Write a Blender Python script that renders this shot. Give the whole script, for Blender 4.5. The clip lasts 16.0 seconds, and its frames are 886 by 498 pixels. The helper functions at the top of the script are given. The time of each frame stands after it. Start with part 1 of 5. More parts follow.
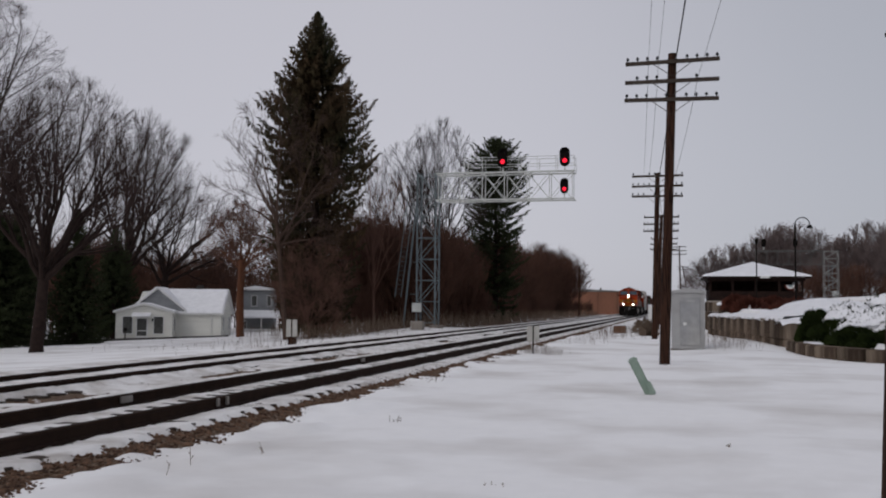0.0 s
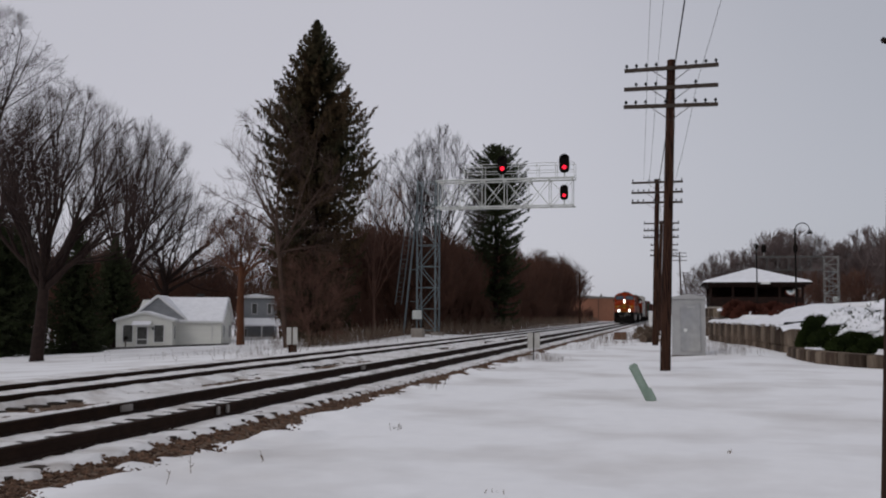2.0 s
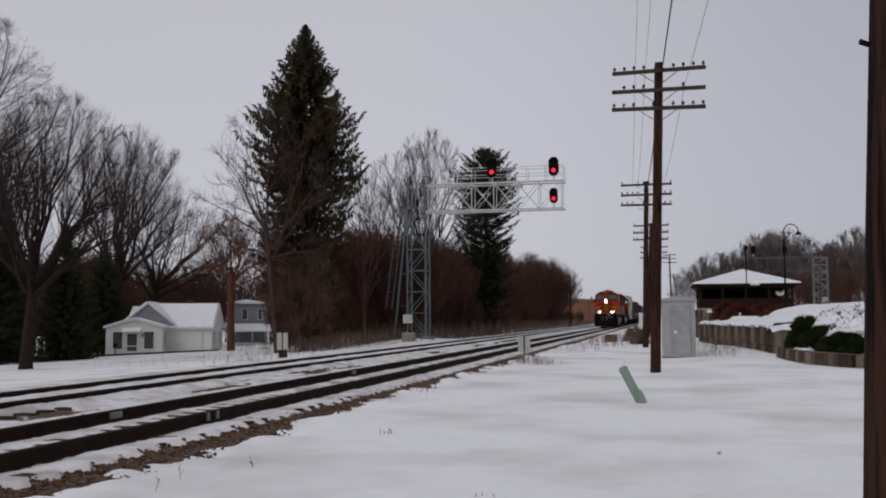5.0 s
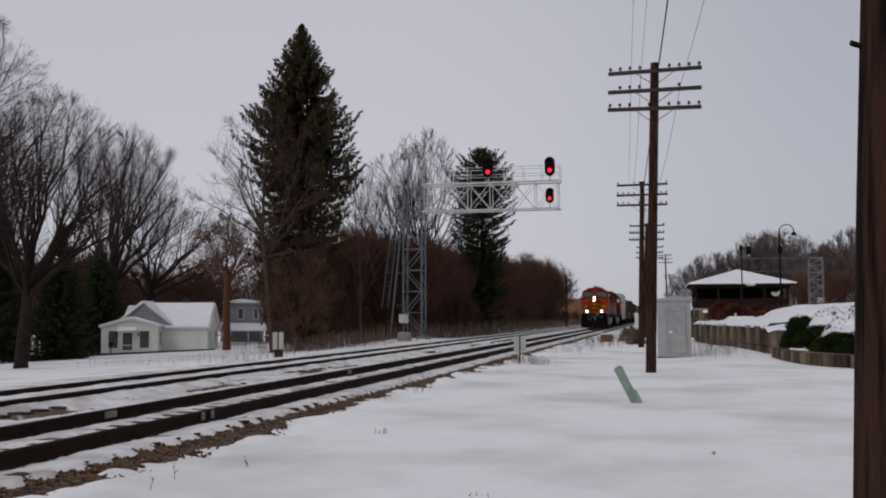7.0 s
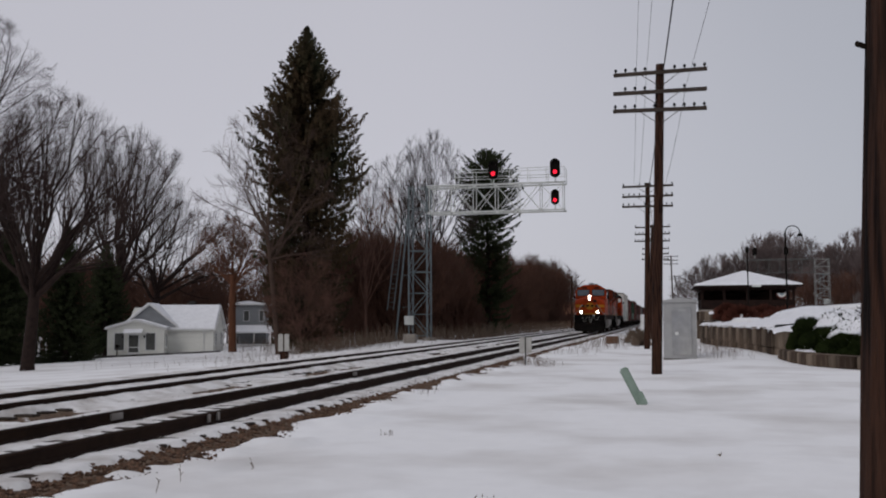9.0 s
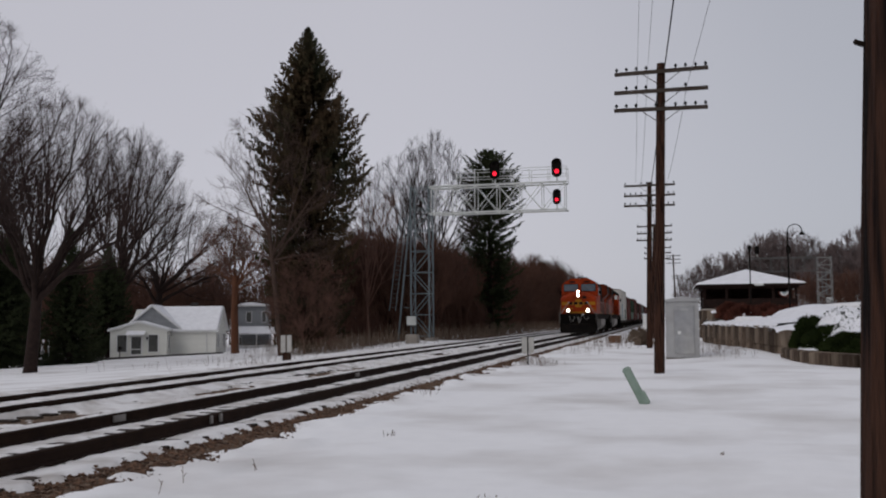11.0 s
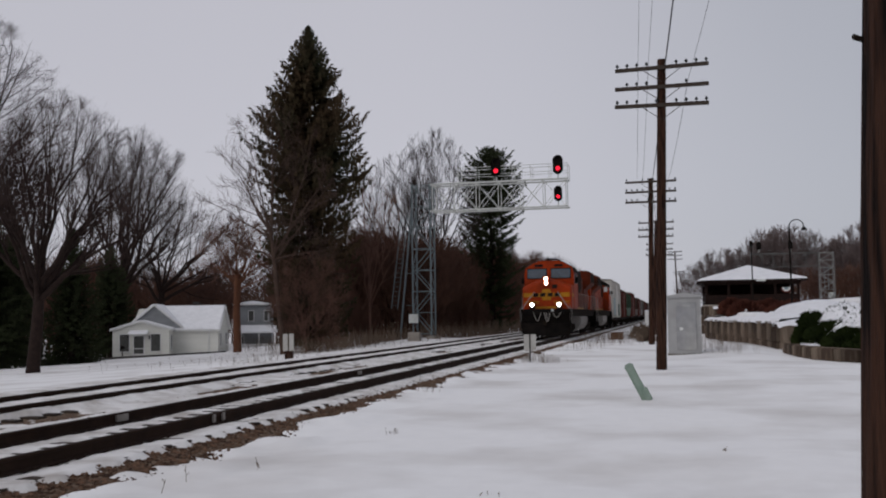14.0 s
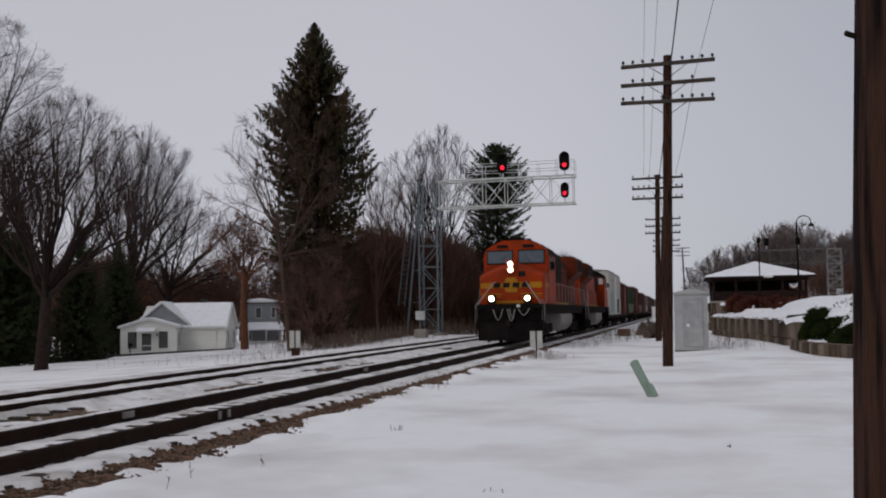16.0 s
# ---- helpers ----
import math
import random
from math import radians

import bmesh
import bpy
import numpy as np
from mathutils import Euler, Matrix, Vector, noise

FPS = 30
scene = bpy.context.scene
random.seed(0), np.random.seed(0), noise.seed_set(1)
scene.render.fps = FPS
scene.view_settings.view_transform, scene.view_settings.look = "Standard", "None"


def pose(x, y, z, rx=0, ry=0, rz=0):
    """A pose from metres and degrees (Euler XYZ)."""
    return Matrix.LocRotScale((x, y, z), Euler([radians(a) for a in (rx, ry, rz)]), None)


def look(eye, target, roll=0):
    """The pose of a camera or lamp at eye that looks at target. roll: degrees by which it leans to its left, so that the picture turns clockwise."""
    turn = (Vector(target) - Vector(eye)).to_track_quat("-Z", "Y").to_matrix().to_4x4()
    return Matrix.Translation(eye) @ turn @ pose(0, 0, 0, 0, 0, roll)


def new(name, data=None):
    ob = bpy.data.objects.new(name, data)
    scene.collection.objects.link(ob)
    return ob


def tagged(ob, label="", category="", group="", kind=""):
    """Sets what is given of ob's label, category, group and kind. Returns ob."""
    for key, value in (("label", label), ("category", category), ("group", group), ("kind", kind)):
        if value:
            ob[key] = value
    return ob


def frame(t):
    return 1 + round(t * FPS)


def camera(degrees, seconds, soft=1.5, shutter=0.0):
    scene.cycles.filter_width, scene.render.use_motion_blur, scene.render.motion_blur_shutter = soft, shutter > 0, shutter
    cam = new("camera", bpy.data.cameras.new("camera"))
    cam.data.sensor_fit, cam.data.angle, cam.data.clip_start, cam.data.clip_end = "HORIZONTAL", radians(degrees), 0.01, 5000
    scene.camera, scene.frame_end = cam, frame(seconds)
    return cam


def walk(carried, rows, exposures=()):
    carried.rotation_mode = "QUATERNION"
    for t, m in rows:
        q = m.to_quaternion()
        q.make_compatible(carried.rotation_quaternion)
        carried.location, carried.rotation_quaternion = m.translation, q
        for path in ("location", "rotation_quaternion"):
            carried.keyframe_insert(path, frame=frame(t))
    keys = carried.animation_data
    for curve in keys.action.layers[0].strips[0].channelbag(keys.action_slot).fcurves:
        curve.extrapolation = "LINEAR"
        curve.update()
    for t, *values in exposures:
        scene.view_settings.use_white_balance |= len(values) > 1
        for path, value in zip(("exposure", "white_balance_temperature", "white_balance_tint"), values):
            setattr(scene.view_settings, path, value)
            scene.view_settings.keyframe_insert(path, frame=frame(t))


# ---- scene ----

# ---------------------------------------------------------------- camera
EYE_Z = 1.627
cam = camera(48.265, 16.0, soft=2.0)
# seconds, sideways sway, turn to the left, tilt up, lean
SWAY = [
    (0, -0.036, 13.057, 3.353, 0.471),
    (0.5, -0.036, 12.986, 3.409, 0.358),
    (1, -0.031, 13.055, 3.569, 0.365),
    (1.5, -0.031, 13.042, 3.598, 0.396),
    (2, -0.030, 13.071, 3.768, 0.224),
    (2.5, -0.024, 13.067, 3.817, 0.222),
    (3, -0.020, 13.039, 3.845, 0.133),
    (3.5, -0.014, 13.002, 3.853, 0.075),
    (4, -0.011, 12.823, 3.967, -0.189),
    (6.5, -0.000, 12.264, 3.969, -0.154),
    (7, 0.004, 12.294, 3.976, -0.191),
    (7.5, 0.004, 12.289, 4.026, -0.123),
    (8, 0.004, 12.320, 4.088, -0.230),
    (8.5, 0.006, 12.484, 4.092, -0.369),
    (9, 0.005, 12.607, 4.080, -0.259),
    (11.5, 0.013, 12.740, 4.099, -0.582),
    (12, -0.003, 12.755, 4.127, -0.486),
    (12.5, -0.006, 12.838, 4.071, -0.311),
    (13, -0.011, 12.813, 4.011, -0.593),
    (13.5, 0.000, 12.843, 3.998, -0.565),
    (14, 0.018, 12.829, 3.959, -0.898),
    (14.5, 0.036, 12.796, 3.828, -0.947),
    (15, 0.051, 12.964, 3.832, -0.945),
    (15.5, 0.054, 13.094, 3.929, -1.078),
    (16, 0.057, 13.248, 3.783, -0.977)]


def eye_pose(dx, yaw, pitch, roll):
    return pose(dx, 0, EYE_Z) @ pose(0, 0, 0, 0, 0, yaw) @ pose(0, 0, 0, 90 + pitch) @ pose(0, 0, 0, 0, 0, roll)


walk(cam, [(t, eye_pose(dx, a, b, c)) for t, dx, a, b, c in SWAY])

# ---------------------------------------------------------------- light: overcast winter sky
world = bpy.data.worlds.new("overcast_sky")
scene.world = world
world.use_nodes = True
wn, wl = world.node_tree.nodes, world.node_tree.links
wn.clear()
sky = wn.new("ShaderNodeTexSky")
sky.sky_type, sky.sun_disc = "NISHITA", False
sky.sun_elevation, sky.sun_rotation = radians(35), radians(200)
dull = wn.new("ShaderNodeHueSaturation")
dull.inputs["Saturation"].default_value = 0.25
dull.inputs["Value"].default_value = 0.10
cloud = wn.new("ShaderNodeMix")
cloud.data_type = "RGBA"
cloud.inputs[0].default_value = 0.86
sky_way = wn.new("ShaderNodeTexCoord")
parts_ = wn.new("ShaderNodeSeparateXYZ")
wl.new(sky_way.outputs["Generated"], parts_.inputs[0])
side = wn.new("ShaderNodeMapRange")
side.interpolation_type = "SMOOTHSTEP"
side.inputs[1].default_value, side.inputs[2].default_value = -0.30, 0.35
wl.new(parts_.outputs["X"], side.inputs[0])
drift = wn.new("ShaderNodeTexNoise")
drift.inputs["Scale"].default_value, drift.inputs["Detail"].default_value = 1.6, 2
wl.new(sky_way.outputs["Generated"], drift.inputs["Vector"])
blend = wn.new("ShaderNodeMath")
blend.operation = "MULTIPLY_ADD"
blend.inputs[1].default_value, blend.inputs[2].default_value = 0.35, -0.17
wl.new(drift.outputs["Fac"], blend.inputs[0])
both = wn.new("ShaderNodeMath")
both.use_clamp = True
wl.new(side.outputs[0], both.inputs[0])
wl.new(blend.outputs[0], both.inputs[1])
grey = wn.new("ShaderNodeMix")
grey.data_type = "RGBA"
grey.inputs[6].default_value, grey.inputs[7].default_value = (0.535, 0.530, 0.594, 1), (0.374, 0.390, 0.448, 1)
wl.new(both.outputs[0], grey.inputs[0])
wl.new(grey.outputs[2], cloud.inputs[7])
back = wn.new("ShaderNodeBackground")
back.inputs["Strength"].default_value = 1.0
wout = wn.new("ShaderNodeOutputWorld")
wl.new(sky.outputs[0], dull.inputs["Color"])
wl.new(dull.outputs[0], cloud.inputs[6])
wl.new(cloud.outputs[2], back.inputs["Color"])
wl.new(back.outputs[0], wout.inputs["Surface"])
sun = new("sun", bpy.data.lights.new("sun", "SUN"))
sun.data.energy, sun.data.angle, sun.data.color = 0.6, radians(40), (1.0, 0.97, 0.94)
sun.matrix_world = look((0, 0, 50), (8, 14, 38))
scene.view_settings.exposure = 0.0


# ---------------------------------------------------------------- materials
def mat(name, col, rough=0.8, metal=0.0, col2=None, scale=3.0, fine=40.0, bump=0.2, depth=0.01, stretch=(1, 1, 1), rand=0.0, spec=0.12, glow=0.0, level=0.5, sharp=0.25, vary=0.25):
    """Two scales of colour, fine relief, some change from piece to piece."""
    m = bpy.data.materials.new(name)
    m.use_nodes = True
    n, l = m.node_tree.nodes, m.node_tree.links
    b = n["Principled BSDF"]
    b.inputs["Roughness"].default_value, b.inputs["Metallic"].default_value = rough, metal
    b.inputs["Specular IOR Level"].default_value = spec
    if glow:
        b.inputs["Emission Color"].default_value, b.inputs["Emission Strength"].default_value = (*col, 1), glow
        b.inputs["Base Color"].default_value = (*col, 1)
        return m
    col2 = col2 or tuple(c * 0.6 for c in col)
    tc = n.new("ShaderNodeTexCoord")
    mp = n.new("ShaderNodeMapping")
    mp.inputs["Scale"].default_value = stretch
    l.new(tc.outputs["Object"], mp.inputs["Vector"])
    big, small = n.new("ShaderNodeTexNoise"), n.new("ShaderNodeTexNoise")
    for k, sc, det in ((big, scale, 5), (small, fine, 3)):
        k.inputs["Scale"].default_value, k.inputs["Detail"].default_value = sc, det
        l.new(mp.outputs[0], k.inputs["Vector"])
    ramp = n.new("ShaderNodeMapRange")
    ramp.inputs[1].default_value, ramp.inputs[2].default_value = level - sharp, level + sharp
    l.new(big.outputs["Fac"], ramp.inputs[0])
    mix = n.new("ShaderNodeMix")
    mix.data_type = "RGBA"
    mix.inputs[6].default_value, mix.inputs[7].default_value = (*col, 1), (*col2, 1)
    l.new(ramp.outputs[0], mix.inputs[0])
    val = n.new("ShaderNodeMapRange")
    val.inputs[3].default_value, val.inputs[4].default_value = 1 - vary, 1 + vary
    l.new(small.outputs["Fac"], val.inputs[0])
    hsv = n.new("ShaderNodeHueSaturation")
    l.new(mix.outputs[2], hsv.inputs["Color"])
    if rand:
        oi = n.new("ShaderNodeObjectInfo")
        rr = n.new("ShaderNodeMapRange")
        rr.inputs[3].default_value, rr.inputs[4].default_value = 1 - rand, 1 + rand
        l.new(oi.outputs["Random"], rr.inputs[0])
        mul = n.new("ShaderNodeMath")
        mul.operation = "MULTIPLY"
        l.new(val.outputs[0], mul.inputs[0])
        l.new(rr.outputs[0], mul.inputs[1])
        l.new(mul.outputs[0], hsv.inputs["Value"])
    else:
        l.new(val.outputs[0], hsv.inputs["Value"])
    l.new(hsv.outputs[0], b.inputs["Base Color"])
    if bump:
        bp = n.new("ShaderNodeBump")
        bp.inputs["Strength"].default_value, bp.inputs["Distance"].default_value = bump, depth
        l.new(small.outputs["Fac"], bp.inputs["Height"])
        l.new(bp.outputs[0], b.inputs["Normal"])
    return m


SNOW = mat("snow", (0.87, 0.863, 0.862), 0.75, col2=(0.60, 0.575, 0.555), scale=0.34, fine=3.0, bump=0.14, depth=0.06, sharp=0.15, level=0.60, vary=0.05)
TRACKSNOW = mat("track_snow", (0.76, 0.745, 0.735), 0.8, col2=(0.43, 0.395, 0.365), scale=1.6, fine=9, bump=0.3, depth=0.03, sharp=0.15, level=0.57, vary=0.14)
SNOWCAP = mat("snow_cap", (0.86, 0.86, 0.88), 0.7, col2=(0.74, 0.74, 0.76), scale=2, fine=12, bump=0.3, depth=0.03, vary=0.07)
BALLAST = mat("ballast", (0.095, 0.062, 0.042), 0.95, col2=(0.17, 0.12, 0.085), scale=9, fine=30, bump=0.8, depth=0.05, sharp=0.1)
STONE = mat("ballast_stone", (0.175, 0.105, 0.070), 0.95, col2=(0.050, 0.030, 0.021), scale=9, fine=60, bump=0.4, sharp=0.12)
RAIL = mat("rail_steel", (0.016, 0.0085, 0.006), 0.85, 0.0, col2=(0.030, 0.016, 0.010), scale=4, fine=50, bump=0.2, depth=0.003)
TIE = mat("tie_timber", (0.035, 0.027, 0.022), 0.9, col2=(0.06, 0.047, 0.037), scale=5, fine=40, bump=0.6, stretch=(1, 6, 6), rand=0.3)
POLE = mat("pole_wood", (0.058, 0.027, 0.017), 0.9, col2=(0.006, 0.003, 0.0024), scale=7, fine=34, bump=1.0, depth=0.03, stretch=(4, 4, 0.22), sharp=0.09, level=0.54)
ARM = mat("crossarm_wood", (0.07, 0.055, 0.045), 0.85, col2=(0.035, 0.027, 0.022), scale=4, fine=30, bump=0.4, stretch=(0.4, 4, 4))
INSUL = mat("insulator_glass", (0.02, 0.022, 0.024), 0.25)
WIRE = mat("wire", (0.02, 0.02, 0.022), 0.6)
GALV = mat("galvanised_steel", (0.62, 0.63, 0.60), 0.5, 0.1, col2=(0.48, 0.49, 0.47), scale=2, fine=30, bump=0.1)
GALVD = mat("galvanised_tower", (0.17, 0.20, 0.21), 0.5, 0.35, col2=(0.11, 0.13, 0.14), scale=2, fine=30, bump=0.1)
BLACK = mat("black_paint", (0.0055, 0.005, 0.005), 0.7, col2=(0.014, 0.011, 0.009), scale=2, fine=20, bump=0.15, spec=0.03)
ORANGE = mat("orange_paint", (0.34, 0.036, 0.005), 0.5, col2=(0.17, 0.022, 0.005), scale=1.1, fine=7, bump=0.06, sharp=0.26, spec=0.07)
# darker orange: soot, with the shade of the hood side painted in
DKORANGE = mat("sooty_shaded_orange", (0.15, 0.024, 0.008), 0.65, col2=(0.028, 0.012, 0.008), scale=0.9, fine=6, bump=0.08, sharp=0.16, spec=0.05)
YELLOW = mat("yellow_paint", (0.46, 0.20, 0.012), 0.5, col2=(0.24, 0.10, 0.012), scale=1.5, fine=9, bump=0.06, spec=0.07)
ROOFDK = mat("dark_roof_paint", (0.008, 0.0075, 0.007), 0.75, col2=(0.022, 0.016, 0.012), scale=1.5, fine=10, bump=0.1, spec=0.04)
GRIME = mat("grimy_steel", (0.010, 0.008, 0.007), 0.85, col2=(0.028, 0.020, 0.015), scale=2.5, fine=18, bump=0.3, spec=0.03)
TANK = mat("dusty_tank", (0.30, 0.28, 0.26), 0.7, col2=(0.17, 0.15, 0.135), scale=1.5, fine=14, bump=0.1)
WHITE = mat("white_paint", (0.72, 0.72, 0.70), 0.55, col2=(0.58, 0.58, 0.56), scale=1.5, fine=20, bump=0.08)
# bluish base adds painted sky reflection to the real gloss
GLASS = mat("cab_glass", (0.03, 0.05, 0.075), 0.08, spec=0.8, bump=0)
LAMP = mat("headlamp", (1.0, 0.93, 0.78), glow=9)
RED = mat("red_lamp", (1.0, 0.018, 0.045), glow=1.5)
BARK = mat("bark", (0.034, 0.022, 0.018), 0.95, col2=(0.016, 0.010, 0.009), scale=4, fine=30, bump=0.5)
TWIG = mat("twig", (0.060, 0.040, 0.035), 0.95, col2=(0.030, 0.019, 0.017), scale=0.5, fine=5, bump=0)
BRUSH = mat("brush", (0.112, 0.057, 0.039), 0.95, col2=(0.048, 0.025, 0.019), scale=0.25, fine=3, bump=0)
NEEDLE = mat("needles", (0.032, 0.036, 0.019), 0.9, col2=(0.066, 0.044, 0.025), scale=0.35, fine=4, bump=0, sharp=0.12, level=0.46, spec=0.06)
PINE = mat("pine_needles", (0.048, 0.058, 0.027), 0.9, col2=(0.020, 0.024, 0.013), scale=0.5, fine=4, bump=0, spec=0.05)


# ---------------------------------------------------------------- mesh helpers
class Geo:
    """Vertices and faces gathered piece by piece."""

    def __init__(self):
        self.v, self.f = [], []

    def add(self, vs, fs):
        k = len(self.v)
        self.v.extend(vs)
        self.f.extend([tuple(i + k for i in f) for f in fs])
        return self

    def box(self, x0, x1, y0, y1, z0, z1, m=None):
        vs = [(x, y, z) for x in (x0, x1) for y in (y0, y1) for z in (z0, z1)]
        if m:
            vs = [tuple(m @ Vector(p)) for p in vs]
        return self.add(vs, [(0, 1, 3, 2), (4, 6, 7, 5), (0, 4, 5, 1), (2, 3, 7, 6), (0, 2, 6, 4), (1, 5, 7, 3)])

    def tube(self, p, q, r0, r1=None, n=6, caps=True):
        p, q = Vector(p), Vector(q)
        r1 = r0 if r1 is None else r1
        d = (q - p).normalized()
        a = d.orthogonal().normalized()
        b = d.cross(a)
        vs = []
        for c, r in ((p, r0), (q, r1)):
            for i in range(n):
                w = 2 * math.pi * i / n
                vs.append(tuple(c + a * (r * math.cos(w)) + b * (r * math.sin(w))))
        fs = [(i, (i + 1) % n, n + (i + 1) % n, n + i) for i in range(n)]
        if caps:
            fs += [tuple(reversed(range(n))), tuple(range(n, 2 * n))]
        return self.add(vs, fs)

    def path(self, pts, r, n=6):
        for p, q in zip(pts, pts[1:]):
            self.tube(p, q, r, r, n)
        return self

    def prism(self, prof, y0, y1, axis="y"):
        """A closed outline of (u, z) pulled along an axis."""
        n = len(prof)
        if axis == "y":
            vs = [(u, y0, z) for u, z in prof] + [(u, y1, z) for u, z in prof]
        else:
            vs = [(y0, u, z) for u, z in prof] + [(y1, u, z) for u, z in prof]
        fs = [(i, (i + 1) % n, n + (i + 1) % n, n + i) for i in range(n)]
        return self.add(vs, fs + [tuple(reversed(range(n))), tuple(range(n, 2 * n))])

    def mesh(self, name, material, bevel=0.0, smooth=False):
        me = bpy.data.meshes.new(name)
        me.from_pydata(self.v, [], self.f)
        bm = bmesh.new()
        bm.from_mesh(me)
        bmesh.ops.recalc_face_normals(bm, faces=bm.faces)
        if bevel:
            sharp = [e for e in bm.edges if len(e.link_faces) == 2 and e.calc_face_angle(0) > 0.5]
            bmesh.ops.bevel(bm, geom=sharp, offset=bevel, segments=2, affect="EDGES", clamp_overlap=True)
        bm.to_mesh(me)
        bm.free()
        if smooth:
            me.polygons.foreach_set("use_smooth", [True] * len(me.polygons))
        me.materials.append(material)
        return me


def part(name, geo, material, parent=None, label="", bevel=0.0, smooth=False, at=None):
    ob = new(name, geo.mesh(name, material, bevel, smooth) if isinstance(geo, Geo) else geo)
    if parent:
        ob.parent = parent
    if at is not None:
        ob.matrix_basis = at
    return tagged(ob, label) if label else ob


def thing(name, m, label, category, group="", kind=""):
    ob = new(name)
    ob.empty_display_size = 0.3
    ob.matrix_basis = m
    return tagged(ob, label, category, group, kind)


def raw(name, v, f, material, smooth=False):
    me = bpy.data.meshes.new(name)
    me.from_pydata(v, [], f)
    if smooth:
        me.polygons.foreach_set("use_smooth", [True] * len(me.polygons))
    me.materials.append(material)
    return me


def grid(name, xs, ys, height, material):
    nx = len(xs)
    v = [(x, y, height(x, y)) for y in ys for x in xs]
    f = [(j * nx + i, j * nx + i + 1, (j + 1) * nx + i + 1, (j + 1) * nx + i) for j in range(len(ys) - 1) for i in range(nx - 1)]
    return raw(name, v, f, material, True)


def ease(a, b, x):
    t = min(1.0, max(0.0, (x - a) / (b - a)))
    return t * t * (3 - 2 * t)


def nz(x, y, s, z=0.0):
    return noise.noise((x * s, y * s, z))


def spread(stops):
    """Rows of (start, step) up to the last start."""
    out = []
    for (a, st), (b, _) in zip(stops, stops[1:]):
        n = max(1, round((b - a) / st))
        out += [a + (b - a) * i / n for i in range(n)]
    return out + [stops[-1][0]]


# ---------------------------------------------------------------- ground and railway
RAIL_Z = 0.28
NEAR_X, FAR_X = -7.322, -11.363
WALL = [(6.9, 27.0), (5.9, 33.0), (4.55, 40.0), (4.1, 46.0), (3.1, 58.0), (2.35, 70.0), (1.9, 82.0)]


def wall_x(y):
    if y <= WALL[0][1]:
        return WALL[0][0] + (WALL[0][1] - y) * 0.5
    for (xa, ya), (xb, yb) in zip(WALL, WALL[1:]):
        if y <= yb:
            return xa + (xb - xa) * (y - ya) / (yb - ya)
    return WALL[-1][0]


def ground_z(x, y):
    far = math.hypot(x, y)
    z = 0.0
    if x < -13.2:
        z -= (min(-13.2 - x, 60)) * 0.05 * (1 - 0.75 * ease(55, 80, y) * ease(-32, -20, x))
        z += 0.35 * math.exp(-((x + 17) ** 2 / 9 + (y - 66) ** 2 / 60))
    elif x < -5.95:
        z = -0.08
    else:
        z -= 0.08 * ease(-5.55, -5.95, x)
        if x < -4.7 and y < 60:
            z += 0.02 + 0.10 * nz(x, y, 0.9, 21) + 0.07 * nz(x, y, 3.1, 22) * ease(-4.7, -5.3, x)
    if x > 2 and y > 24:
        w = x - wall_x(y)
        z += (0.55 + 1.1 * ease(44, 60, y)) * ease(0.5, 1.0, w) + 1.0 * ease(3, 12, w) * ease(40, 75, y)
    if far < 120:
        z += 0.035 * nz(x, y, 0.45) + 0.018 * nz(x, y, 1.7, 3) * ease(60, 20, far) + 0.012 * nz(x, y, 5, 7) * ease(30, 10, far)
    if x > -5.2:
        z += 0.28 * math.exp(-((x - 2.6) ** 2 / 2.0 + (y - 47) ** 2 / 60))
    return z


gx = spread([(-2500, 400), (-500, 60), (-140, 8), (-60, 2.0), (-30, 0.8), (-14, 0.4), (-6.6, 0.12), (-4.6, 0.2), (3, 0.35), (14, 1.2), (40, 10), (140, 60), (500, 400), (2500, 400)])
gy = spread([(-60, 12), (0, 1.0), (5, 0.16), (16, 0.3), (40, 0.8), (90, 3), (180, 15), (400, 80), (1000, 400), (3500, 500)])
ground = tagged(new("ground", grid("ground", gx, gy, ground_z, SNOW)), "snow-covered ground with trodden greyish patches", "ground", kind="structure")

# ballast bed under both tracks
bed = Geo()
yy = spread([(-40, 20), (0, 8), (60, 20), (500, 100)])
bed.prism([(-13.9, -0.5), (-13.2, 0.02), (-12.7, 0.075), (-6.05, 0.075), (-5.55, 0.02), (-5.0, -0.14), (-5.0, -0.5)], -40, 600)
tagged(part("ballast_bed", bed, BALLAST), "brown crushed stone ballast under the tracks", "ballast", kind="structure")


